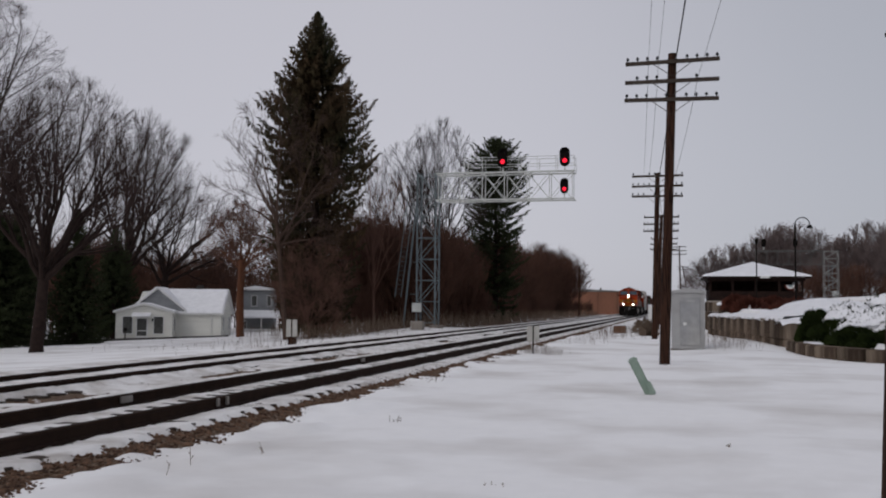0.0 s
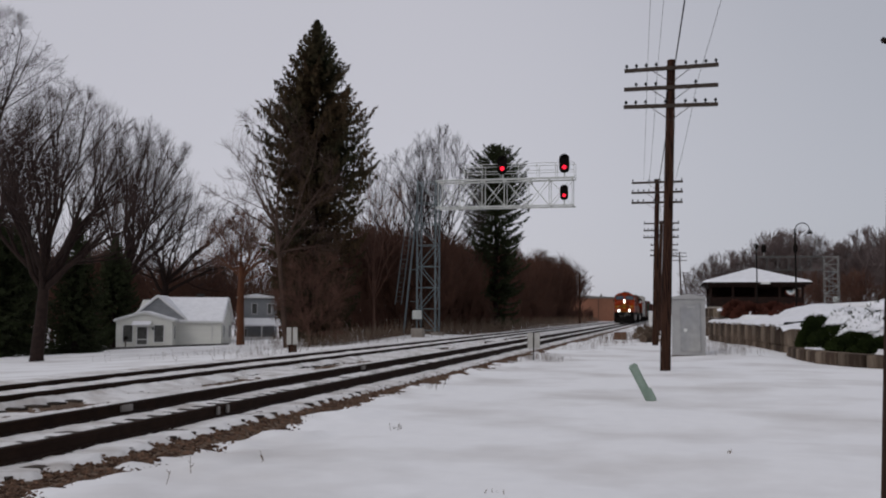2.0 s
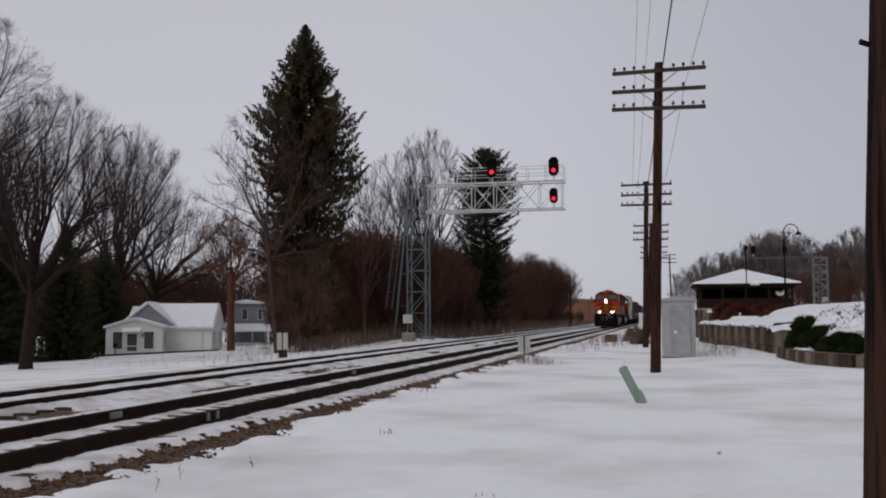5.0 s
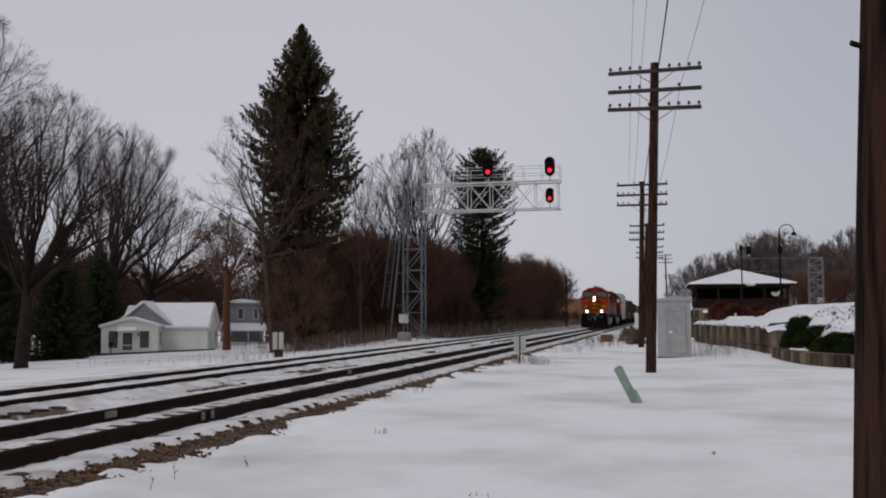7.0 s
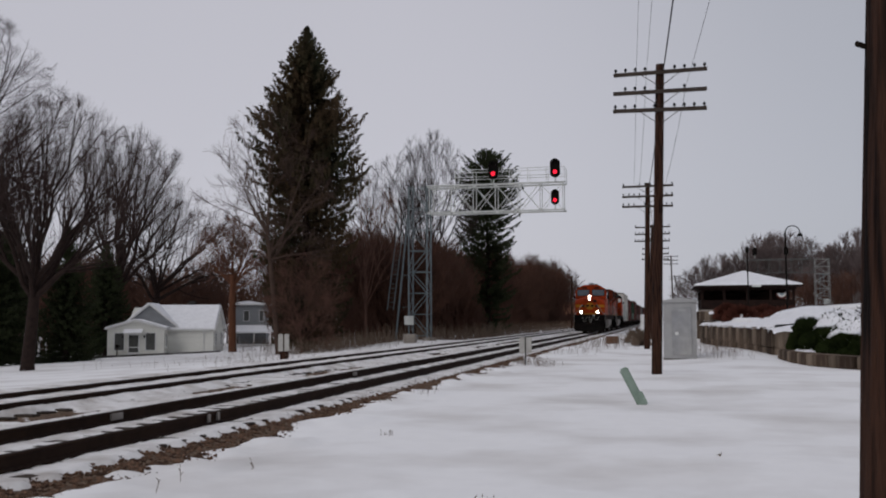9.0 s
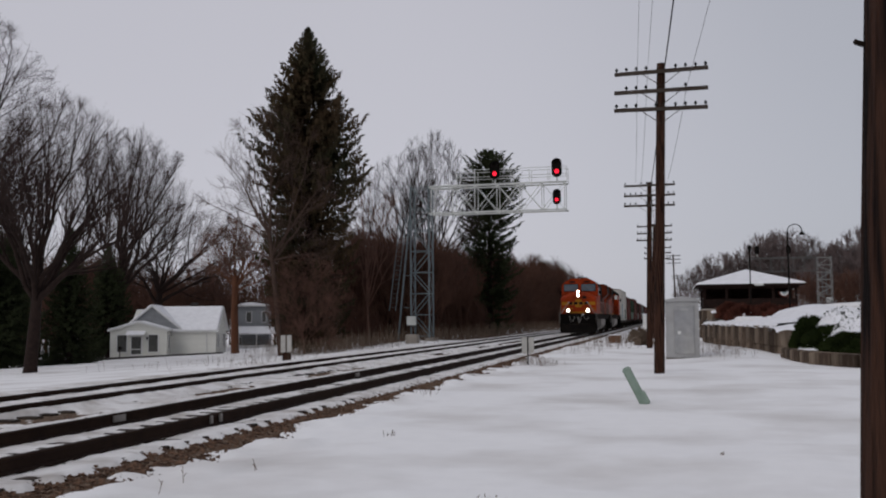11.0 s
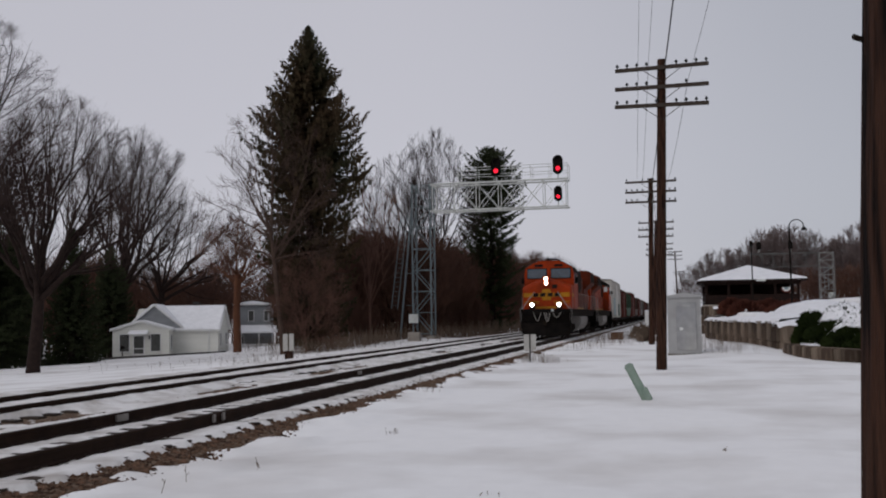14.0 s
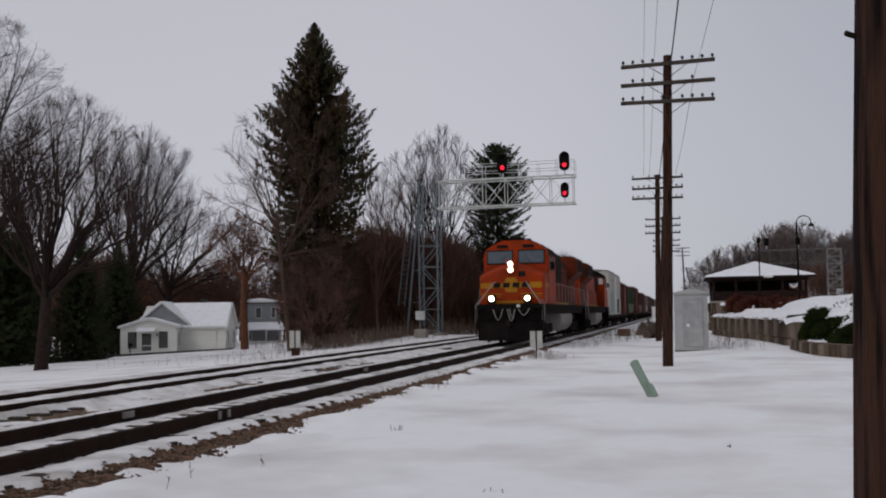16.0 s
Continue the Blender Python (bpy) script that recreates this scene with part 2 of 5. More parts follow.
def snow_on_track(x, y):
    """Snow over the ballast, melted back beside the rails, at tie ends and in streaks."""
    z = 0.118 + 0.02 * nz(x, y, 1.3) + 0.014 * nz(x, y, 6, 5) + 0.085 * ease(-10.15, -10.5, x)
    tooth = 0.5 + 0.5 * math.cos(2 * math.pi * y / 0.52)
    for c, near in ((NEAR_X, 1), (FAR_X, 0.12)):
        u = x - c
        if abs(u) < 1.9:
            if 0.05 < u < 0.72:
                z -= (0.01 + 0.03 * tooth) * near * ease(0.28, 0.60, u)
            if -0.62 < u < 0.62:
                z -= 0.085 * tooth * near * ease(-0.50, 0.10, u + 0.35 * nz(x, y, 0.9, 2) + 0.12 * nz(x, y, 5, 6))
            if u > 0.8:
                z -= 0.13 * near * ease(1.22, 1.38, u - 0.22 * tooth + 0.12 * nz(x, y, 1.1, 9))
            if u < -0.8:
                z -= 0.05 * near * ease(-1.2, -1.5, u) * (0.4 + nz(x, y, 0.8, 4))
            z -= 0.06 * max(0, 1 - abs(abs(u) - 0.75) / 0.10)
    mid = (NEAR_X + FAR_X) / 2 - 0.3
    z -= 0.6 * max(0.0, nz(x * 1.5, y * 0.35, 0.9, 12) + 0.45 * nz(x, y, 3.5, 8) - 0.01) * max(0, 1 - abs(x - mid + 0.30) / 0.6)
    if x > NEAR_X + 1.45:
        z = 0.02
    return z


sx = spread([(-13.6, 0.12), (-10.4, 0.10), (-8.6, 0.075), (-5.85, 0.075), (-5.8, 0.05)])
sy = spread([(2, 0.13), (30, 0.16), (60, 0.26), (110, 1), (200, 6), (600, 50)])
tagged(new("track_snow", grid("track_snow", sx, sy, snow_on_track, TRACKSNOW)), "thin patchy snow lying over ties and ballast", "snow", kind="structure")

# loose stones along the shoulder
rng = random.Random(5)
pebble = [(1, 0, 0), (-0.9, 0.1, 0), (0, 1, 0.1), (0.1, -0.8, 0), (0, 0.1, 0.75), (0, 0, -0.6)]
pf = [(0, 2, 4), (2, 1, 4), (1, 3, 4), (3, 0, 4), (2, 0, 5), (1, 2, 5), (3, 1, 5), (0, 3, 5)]
stones = Geo()
for i in range(9500):
    y = 6 + 60 * rng.random() ** 1.9
    x = NEAR_X + 1.60 + rng.gauss(0, 0.24)
    if rng.random() < 0.06:
        x = NEAR_X + rng.uniform(-2.6, -1.2)
    if x > -5.15:
        continue
    s = rng.uniform(0.014, 0.042)
    z = (0.075 if x < -6.05 else 0.075 - (x + 6.05) * 0.13) + s * 0.2
    m = pose(x, y, z, rng.uniform(-40, 40), rng.uniform(-40, 40), rng.uniform(0, 360))
    stones.add([tuple(m @ Vector((a * s * rng.uniform(0.7, 1.3), b * s, c * s))) for a, b, c in pebble], pf)
tagged(new("ballast_stones", raw("ballast_stones", stones.v, stones.f, STONE)), "loose brown ballast stones along the track shoulder", "gravel", kind="stuff")

PROFILE = [(-0.072, 0.0), (0.072, 0.0), (0.072, 0.012), (0.012, 0.03), (0.010, 0.125), (0.036, 0.137), (0.037, 0.163), (0.028, 0.171), (-0.028, 0.171), (-0.037, 0.163), (-0.036, 0.137), (-0.010, 0.125), (-0.012, 0.03), (-0.072, 0.012)]
tie_mesh = Geo().box(-1.3, 1.3, -0.115, 0.115, -0.17, 0).mesh("tie", TIE, 0.012)
small_plate = Geo().box(-0.018, 0.018, -0.035, 0.035, -0.06, 0.06).mesh("bond_plate", TANK, 0.006)
plate_mesh = Geo().box(-0.018, 0.018, -0.16, 0.16, -0.05, 0.05).mesh("joint_plate", TANK, 0.006)
for cx, nm, marks in ((NEAR_X, "near", ((-0.75, 13.5), (-0.75, 25.16), (0.75, 13.48), (0.75, 13.79))), (FAR_X, "far", ())):
    track = thing("railway_track", pose(cx, 0, RAIL_Z), "rusty steel railway track on dark timber ties in snow", "railway track", "parallel main tracks", "structure")
    for u in (-0.75, 0.75):
        part("rail", Geo().prism([(u + a, b - 0.171) for a, b in PROFILE], -40, 620), RAIL, track)
    for i in range(150):
        part("tie", tie_mesh, None, track, at=pose(rng.uniform(-0.04, 0.04), 3.0 + 0.52 * i, -0.171, 0, 0, rng.uniform(-1, 1)))
    for u, y in marks:
        part("joint_plate", plate_mesh if u < 0 else small_plate, None, track, "pale plate bolted to the rail", at=pose(u + 0.045, y, -0.075))


# ---------------------------------------------------------------- pole line
def pole_line_pole(base, top, r0, r1, arms, label):
    """A timber pole with crossarms, braces and pin insulators; arms: (height, half-length, pins missing)."""
    base, top = Vector(base), Vector(top)
    h = top.z - base.z
    ob = thing("telegraph_pole", Matrix.Translation(base), label, "utility pole", "pole line beside the track")
    lean = top - base
    shaft = Geo()
    n, seg = 14, 10
    rs = random.Random(int(base.y))
    for i in range(seg + 1):
        t = i / seg
        c, r = lean * t - Vector((0, 0, 0.4 if i == 0 else 0)), r0 + (r1 - r0) * t
        shaft.v += [(c.x + r * math.cos(a) * rs.uniform(0.97, 1.03), c.y + r * math.sin(a) * rs.uniform(0.97, 1.03), c.z) for a in [2 * math.pi * k / n for k in range(n)]]
    for i in range(seg):
        shaft.f += [(i * n + k, i * n + (k + 1) % n, (i + 1) * n + (k + 1) % n, (i + 1) * n + k) for k in range(n)]
    shaft.f.append(tuple(range(seg * n, seg * n + n)))
    part("shaft", shaft, POLE, ob, smooth=True)
    for z, half, tilt, missing in arms:
        t = z / h
        c = lean * t
        c.y -= r0 + (r1 - r0) * t + 0.03
        m = Matrix.Translation(c) @ pose(0, 0, 0, 0, -tilt, 0)
        arm = part("crossarm", Geo().box(-half, half, -0.045, 0.045, -0.055, 0.055), ARM, ob, bevel=0.008, at=m)
        part("brace", Geo().tube((-0.55, 0.0, -0.05), (-0.02, 0.03, -0.42), 0.014, n=4), ARM, arm)
        part("brace", Geo().tube((0.55, 0.0, -0.05), (0.02, 0.03, -0.42), 0.014, n=4), ARM, arm)
        for i in range(10):
            if i in missing:
                continue
            x = (i - 4.5) / 4.5 * (half - 0.07)
            g = Geo().tube((x, 0, 0.05), (x, 0, 0.11), 0.014, n=6)
            g.tube((x, 0, 0.10), (x, 0, 0.15), 0.042, 0.048, n=8).tube((x, 0, 0.15), (x, 0, 0.19), 0.036, 0.018, n=8)
            part("insulator", g, INSUL, arm)
    return ob


A2 = ((8.93, 1.36, 1.2, (4, 5)), (8.35, 1.36, 0.4, (0, 4, 5, 6, 8, 9)), (7.80, 1.36, -0.6, (3, 5)))
A3 = ((8.80, 1.36, 0.4, (1, 2, 6, 8)), (8.25, 1.36, 0.4, (4, 5)), (7.70, 1.36, 0, (3, 5, 7)))
pole_line_pole((-0.27, 29.82, 0.0), (0.01, 29.8, 9.2), 0.155, 0.125, A2, "dark weathered timber telegraph pole with three crossarms")
pole_line_pole((-0.98, 54.6, 0.0), (-0.77, 54.6, 8.99), 0.16, 0.12, A3, "dark timber telegraph pole with three crossarms in snow")
pole_line_pole((-1.2, 79.3, 0.0), (-0.81, 79.3, 9.0), 0.16, 0.12, A3, "dark timber telegraph pole farther along the line")
pole_line_pole((-1.3, 104.0, 0.0), (-0.72, 104, 10.2), 0.16, 0.12, A3, "dark timber telegraph pole farther along the line")
pole_line_pole((1.6, 190.0, 0.0), (1.3, 190, 13.4), 0.16, 0.12, ((13.2, 1.3, 0, (1, 4)), (12.5, 1.3, 0, (2, 5)), (11.8, 1.3, 0, (3, 7))), "distant leaning telegraph pole")
pole_line_pole((4.3, 240.0, 0.0), (2.4, 240, 11.8), 0.16, 0.12, ((11.5, 1.3, 3, (1, 4)), (10.9, 1.3, 3, (2, 5))), "distant leaning telegraph pole")
# the pole beside the camera
pole_line_pole((0.580, 2.72, -0.03), (0.965, 2.72, 9.3), 0.155, 0.125, A2, "close dark brown timber pole with deep drying cracks")

near_pole = scene.objects[[o.name for o in scene.objects if o.name.startswith("telegraph_pole")][-1]]
part("step_peg", Geo().tube((-0.04, 0, 2.36), (-0.075, -0.02, 2.368), 0.008, n=5), GRIME, near_pole)

# ---------------------------------------------------------------- signal cantilever
def signal_head(parent, x, y, z, scale=1.0):
    """Oval black target with hood, lens and foot."""
    out = []
    for i in range(20):
        a = 2 * math.pi * i / 20
        out.append((0.30 * scale * math.cos(a), (0.30 * math.sin(a) + (0.26 if math.sin(a) > 0 else -0.26)) * scale))
    hd = part("signal_head", Geo().prism([(a, b) for a, b in out], -0.02, 0.02), BLACK, parent, "black oval signal head showing red", at=pose(x, y, z))
    part("housing", Geo().box(-0.18 * scale, 0.18 * scale, 0.02, 0.3, -0.42 * scale, 0.42 * scale), BLACK, hd, bevel=0.02)
    for dz in ((0.30, -0.22) if scale > 0.8 else (0.18, -0.18)):
        hood = Geo()
        for i in range(9):
            a, b = math.pi * (i / 8 * 1.3 - 0.15), math.pi * ((i + 1) / 8 * 1.3 - 0.15)
            if i == 8:
                break
            ra = 0.17 * scale
            hood.add([(ra * math.cos(w), yy_, dz * scale + ra * math.sin(w)) for w in (a, b) for yy_ in (-0.02, -0.25)], [(0, 1, 3, 2)])
        part("hood", hood, BLACK, hd)
    lens = Geo().tube((0, -0.03, -0.22 * scale if scale > 0.8 else -0.18), (0, -0.06, -0.22 * scale if scale > 0.8 else -0.18), 0.125 * scale, 0.11 * scale, n=20)
    part("lens", lens, RED, hd, "lit red lens")
    part("bracket", Geo().tube((0, 0.15, -0.5 * scale), (0, 0.15, -0.5 * scale - 0.35), 0.05), GALV, hd)


def cantilever(m, zb, zt, xl, xr, tower_w, heads, label, steel=None, rails=True):
    steel = steel or GALV
    th = 0.048 if rails else 0.03
    legs = GALVD if rails else TOWERF
    ob = thing("signal_cantilever", m, label, "railway signal")
    d = 0.6
    for y in (-d, d):
        for z in (zb, zt):
            part("chord", Geo().box(xl, xr, y - 0.06, y + 0.06, z - th, z + th), steel, ob, bevel=0.01)
    for y in (-d, d):
        for i in range(7):
            x, xn = (xl + 0.2 + (xr - xl - 0.35) * k / 6 for k in (i, i + 1))
            part("strut", Geo().tube((x, y, zb), (x, y, zt), 0.035, n=4), steel, ob)
            if i < 6:
                part("diagonal", Geo().tube((x, y, zb), (xn, y, zt), 0.023 if rails else 0.012, n=4), steel, ob)
                part("diagonal", Geo().tube((x, y, zt), (xn, y, zb), 0.023 if rails else 0.012, n=4), steel, ob)
    for i in range(7):
        x = xl + 0.2 + (xr - xl - 0.35) * i / 6
        for z in (zb, zt):
            part("cross_member", Geo().tube((x, -d, z), (x, d, z), 0.03, n=4), steel, ob)
    # walkway and railings on top
    part("walkway", Geo().box(xl + 0.3, xr, -0.3, 0.3, zt + 0.09, zt + 0.12), steel, ob)
    for y in (-d, d) if rails else ():
        rl = Geo()
        for z in (zt + 0.55, zt + 1.05):
            rl.tube((xl + 2.0, y, z), (xr, y, z), 0.02, n=5)
        for i in range(7):
            x = xl + 2.0 + (xr - xl - 2.0) * i / 6
            rl.tube((x, y, zt), (x, y, zt + 1.05), 0.022, n=5)
        part("railing", rl, GALV, ob)
    # tower of four legs with lattice
    w = tower_w / 2
    cx = xl - w
    for x in (-w, w):
        for y in (-d, d):
            part("tower_leg", Geo().box(cx + x - th, cx + x + th, y - th, y + th, 0, zt + 0.1), legs, ob, bevel=0.01)
    def member(p, q, r, n):
        part("tower_brace", Geo().tube(p, q, r, n=n), legs, ob)

    nb = 7
    for i in range(nb + 1):
        z = 0.25 + (zt - 0.25) * i / nb
        for y in (-d, d):
            member((cx - w, y, z), (cx + w, y, z), 0.035, n=4)
        for x in (-w, w):
            member((cx + x, -d, z), (cx + x, d, z), 0.035, n=4)
        if i < nb:
            zn = 0.25 + (zt - 0.25) * (i + 1) / nb
            s = w if i % 2 else -w
            for y in (-d, d):
                member((cx - s, y, z), (cx + s, y, zn), 0.035, n=4)
            s = d if i % 2 else -d
            for x in (-w, w):
                member((cx + x, -s, z), (cx + x, s, zn), 0.035, n=4)
    lad = Geo()
    lx = cx - w - 0.55 if rails else cx
    for dx in (-0.22, 0.22):
        lad.tube((lx + dx - (0.85 if rails else 0), -0.3, 2.0), (lx + dx, -0.3, zb), 0.03, n=5)
    for i in range(int(zb / 0.32)):
        z = 0.3 + i * 0.32
        if z > 2.0:
            off = (0.85 if rails else 0) * (1 - (z - 2.0) / (zb - 2.0))
            lad.tube((lx - 0.22 - off, -0.3, z), (lx + 0.22 - off, -0.3, z), 0.014, n=4)
    # leaning pipe that carries the ladder
    if rails:
        lad.tube((lx - 0.55, 0.0, -0.2), (lx + 0.35, 0.0, zb), 0.07, n=7)
    for z in (2.2, 4.4, 6.6, 8.2):
        if z < zb:
            lad.tube((lx, -0.3, z), (cx - w, -0.3, z), 0.025, n=4)
    part("ladder", lad, GALVD, ob)
    for x in (-w, w):
        part("footing", Geo().box(cx + x - 0.3, cx + x + 0.3, -d - 0.3, d + 0.3, -0.6, 0.12), CONC, ob, bevel=0.03)
    part("junction_box", Geo().box(cx - 0.75 - w * 0.2, cx - 0.25, -d - 0.32, -d - 0.08, 1.0, 1.6), GALV, ob, bevel=0.02)
    for x, z, s in heads:
        signal_head(ob, x, -d - 0.2, z, s)
    return ob


CONC = mat("concrete", (0.30, 0.27, 0.24), 0.9, col2=(0.20, 0.175, 0.15), scale=2.5, fine=25, bump=0.4, rand=0.25)
cantilever(pose(0, 66, 0.28), 8.60, 10.42, -15.75, -6.3, 1.28, ((-11.1, 11.38, 1.15), (-6.93, 11.36, 1.15), (-6.95, 9.42, 0.92)), "galvanised steel cantilever signal bridge with red signals")
part_box = thing("relay_box", pose(-16.2, 62.5, 0.15), "small tan utility box beside the tower", "utility box")
part("body", Geo().box(-0.4, 0.4, -0.3, 0.3, -0.2, 0.55), CONC, part_box, bevel=0.03)

# ---------------------------------------------------------------- train
TRAIN_X = NEAR_X


def wheelset(parent, y, r, half=0.76, name="wheelset"):
    g = Geo()
    for s in (-1, 1):
        g.tube((s * (half - 0.065), 0, 0), (s * (half + 0.065), 0, 0), r, r, n=20)
        g.tube((s * (half + 0.065), 0, 0), (s * (half + 0.09), 0, 0), r * 0.45, r * 0.4, n=12)
        for k in range(5):
            a = 2 * math.pi * k / 5
            c = Vector((s * (half + 0.066), math.cos(a) * r * 0.66, math.sin(a) * r * 0.66))
            g.tube(c, c + Vector((s * 0.015, 0, 0)), r * 0.16, n=8)
    g.tube((-half, 0, 0), (half, 0, 0), 0.09, n=8)
    ob = part(name, g, GRIME, parent, at=pose(0, y, r))
    WHEELS.append((ob, y, r))
    return ob


WHEELS = []


def truck(parent, y, axles, r, gap, wide=1.12):
    g = Geo()
    L = gap * (axles - 1) / 2
    for s in (-1, 1):
        x0, x1 = sorted((s * (wide - 0.12), s * (wide + 0.05)))
        prof = [(-L - 0.5, r + 0.05), (-L - 0.3, r + 0.28), (-L * 0.4, r + 0.25), (L * 0.4, r + 0.25), (L + 0.3, r + 0.28), (L + 0.5, r + 0.05), (L + 0.3, r - 0.12), (L * 0.5, r - 0.22), (-L * 0.5, r - 0.22), (-L - 0.3, r - 0.12)]
        g.prism(prof, x0, x1, "x")
        for k in range(axles):
            yk = -L + gap * k
            g.box(x0 - 0.03 * (s < 0), x1 + 0.03 * (s > 0), yk - 0.17, yk + 0.17, r - 0.17, r + 0.17)
        for k in range(axles - 1):
            yk = -L + gap * (k + 0.5)
            for dy in (-0.18, 0, 0.18):
                g.tube((s * (wide + 0.02), yk + dy, r - 0.05), (s * (wide + 0.02), yk + dy, r + 0.25), 0.07, n=8)
    g.box(-wide, wide, -0.25, 0.25, r - 0.05, r + 0.3)
    part("truck", g, GRIME, parent, "dark grimy truck frame", at=pose(0, y, 0), bevel=0.012)
    for k in range(axles):
        wheelset(parent, y - L + gap * k, r)


def coupler(parent, y, d):
    g = Geo().box(-0.1, 0.1, min(y, y + d * 0.55), max(y, y + d * 0.55), 0.76, 1.0)
    g.box(-0.16, 0.16, min(y, y + d * 0.22), max(y, y + d * 0.22), 0.72, 1.05)
    part("coupler", g, GRIME, parent, bevel=0.02)


def rail_run(pts, posts, r=0.02, base=1.78):
    g = Geo().path(pts, r, 5)
    for p in posts:
        g.tube(p, (p[0], p[1], base), r, n=5)
    return g


def locomotive(label, lit, hood_paint, box_half):
    """Six-axle road locomotive; nose at y = 0, the length runs to +y, z = 0 on the rail head."""
    ob = thing("diesel_locomotive", pose(0, 0, 0), label, "locomotive", "freight train")
    W = 1.52
    # underframe, pilots, steps, tank
    part("underframe", Geo().box(-1.35, 1.35, 1.0, 21.3, 1.28, 1.62).box(-W, W, 1.4, 21.0, 1.62, 1.76), GRIME, ob, bevel=0.02)
    prof = [(-W, 1.55), (-W, 0.62), (-1.42, 0.30), (1.42, 0.30), (W, 0.62), (W, 1.55)]
    part("pilot", Geo().prism(prof, 0.62, 0.95), BLACK, ob, "black front pilot sheet", bevel=0.03)
    plow = Geo().add([(-1.5, 0.62, 0.95), (0, 0.18, 0.85), (1.5, 0.62, 0.95), (-1.45, 0.55, 0.12), (0, 0.05, 0.12), (1.45, 0.55, 0.12), (-1.4, 0.9, 0.12), (1.4, 0.9, 0.12), (-1.4, 0.9, 0.95), (1.4, 0.9, 0.95)],
                     [(0, 3, 4, 1), (1, 4, 5, 2), (0, 8, 6, 3), (2, 5, 7, 9), (3, 6, 7, 5, 4), (0, 1, 2, 9, 8), (6, 8, 9, 7)])
    part("snow_plow", plow, BLACK, ob, "black wedge plow above the rails")
    part("front_platform", Geo().box(-W, W, 0.45, 1.7, 1.55, 1.76), BLACK, ob, bevel=0.02)
    part("anticlimber", Geo().box(-1.1, 1.1, 0.28, 0.5, 1.42, 1.62), BLACK, ob, bevel=0.02)
    part("rear_pilot", Geo().box(-W, W, 21.3, 21.6, 0.4, 1.76), BLACK, ob, bevel=0.02)
    coupler(ob, 0.55, -1)
    coupler(ob, 21.7, 1)
    for s in (-1, 1):
        for y in (0.75, 21.1):
            st = Geo()
            for k in range(4):
                st.box(min(s * 1.1, s * W), max(s * 1.1, s * W), y - 0.28, y + 0.3, 0.42 + 0.33 * k, 0.46 + 0.33 * k)
            st.box(s * W - 0.02, s * W + 0.02, y + 0.28, y + 0.34, 0.35, 1.6).box(s * W - 0.02, s * W + 0.02, y - 0.34, y - 0.28, 0.35, 1.6)
            part("step_well", st, BLACK, ob)
    part("fuel_tank", Geo().prism([(-1.45, 1.28), (-1.45, 0.75), (-1.15, 0.38), (1.15, 0.38), (1.45, 0.75), (1.45, 1.28)], 7.9, 13.6), TANK, ob, "dusty pale grey fuel tank", bevel=0.05)
    part("air_reservoir", Geo().tube((1.25, 14.0, 1.05), (1.25, 15.4, 1.05), 0.18, n=12), GRIME, ob)
    truck(ob, 4.4, 3, 0.533, 1.95)
    truck(ob, 17.4, 3, 0.533, 1.95)
    # wide nose: side outline pulled across, tapered towards the front
    zt = 3.42
    n = Geo()
    ring = lambda y, wx, z0, z1: [(-wx, y, z0), (wx, y, z0), (wx, y, z1 - 0.20), (wx * 0.55, y, z1 + 0.10), (0, y, z1 + 0.30), (-wx * 0.55, y, z1 + 0.10), (-wx, y, z1 - 0.20)]
    n.v = ring(1.15, 1.45, 1.76, 3.10) + ring(1.45, 1.52, 1.76, 3.32) + ring(2.75, 1.53, 1.76, 3.46)
    n.f = [(i + 7 * k, (i + 1) % 7 + 7 * k, (i + 1) % 7 + 7 * k + 7, i + 7 * k + 7) for k in range(2) for i in range(7)] + [(6, 5, 4, 3, 2, 1, 0), tuple(range(14, 21))]
    nose = part("nose", n, ORANGE, ob, "orange nose with yellow bands and weathered emblem", bevel=0.05)
    # yellow bands and emblem, thin plates over the paint
    for s in (-1, 1):
        for z0, z1, xi in ((2.50, 2.76, 0.30), (2.20, 2.25, 0.45), (2.09, 2.12, 0.45)):
            part("yellow_band", Geo().box(min(s * xi, s * 1.42), max(s * xi, s * 1.42), 1.125, 1.16, z0, z1), YELLOW, nose)
    for s in (-1, 1):
        part("side_band", Geo().box(min(s * 1.49, s * 1.535), max(s * 1.49, s * 1.535), 1.5, 4.6, 2.52, 2.72), YELLOW, nose)
    em = [(-0.34, 2.72), (-0.22, 2.98), (0.22, 2.98), (0.34, 2.72), (0.30, 2.46), (0.24, 2.30), (-0.24, 2.30), (-0.30, 2.46)]
    part("emblem", Geo().prism(em, 1.105, 1.135), YELLOW, nose, "worn yellow winged emblem")
    for i in range(4):
        x = -0.66 + i * 0.44
        part("emblem_bar", Geo().prism([(x - 0.17, 2.53), (x + 0.13, 2.53), (x + 0.17, 2.75), (x - 0.13, 2.75)], 1.085, 1.104), ROOFDK, nose, "dark worn bar across the emblem")
    part("lower_band", Geo().box(-0.75, 0.75, 1.11, 1.145, 1.80, 1.92), YELLOW, nose)
    part("marker_lamp", Geo().tube((0.42, 0.44, 1.66), (0.42, 0.40, 1.66), 0.085, n=14), WHITE, ob, "small pale round lamp")
    part("nose_door", Geo().box(0.34, 0.66, 1.12, 1.30, 3.02, 3.26), ROOFDK, nose)
    # headlight casing between nose and windows
    hl = part("headlight", Geo().box(-0.22, 0.22, 0.98, 1.75, 3.16, 3.78), ORANGE, ob, "twin headlight casing on the nose", bevel=0.04)
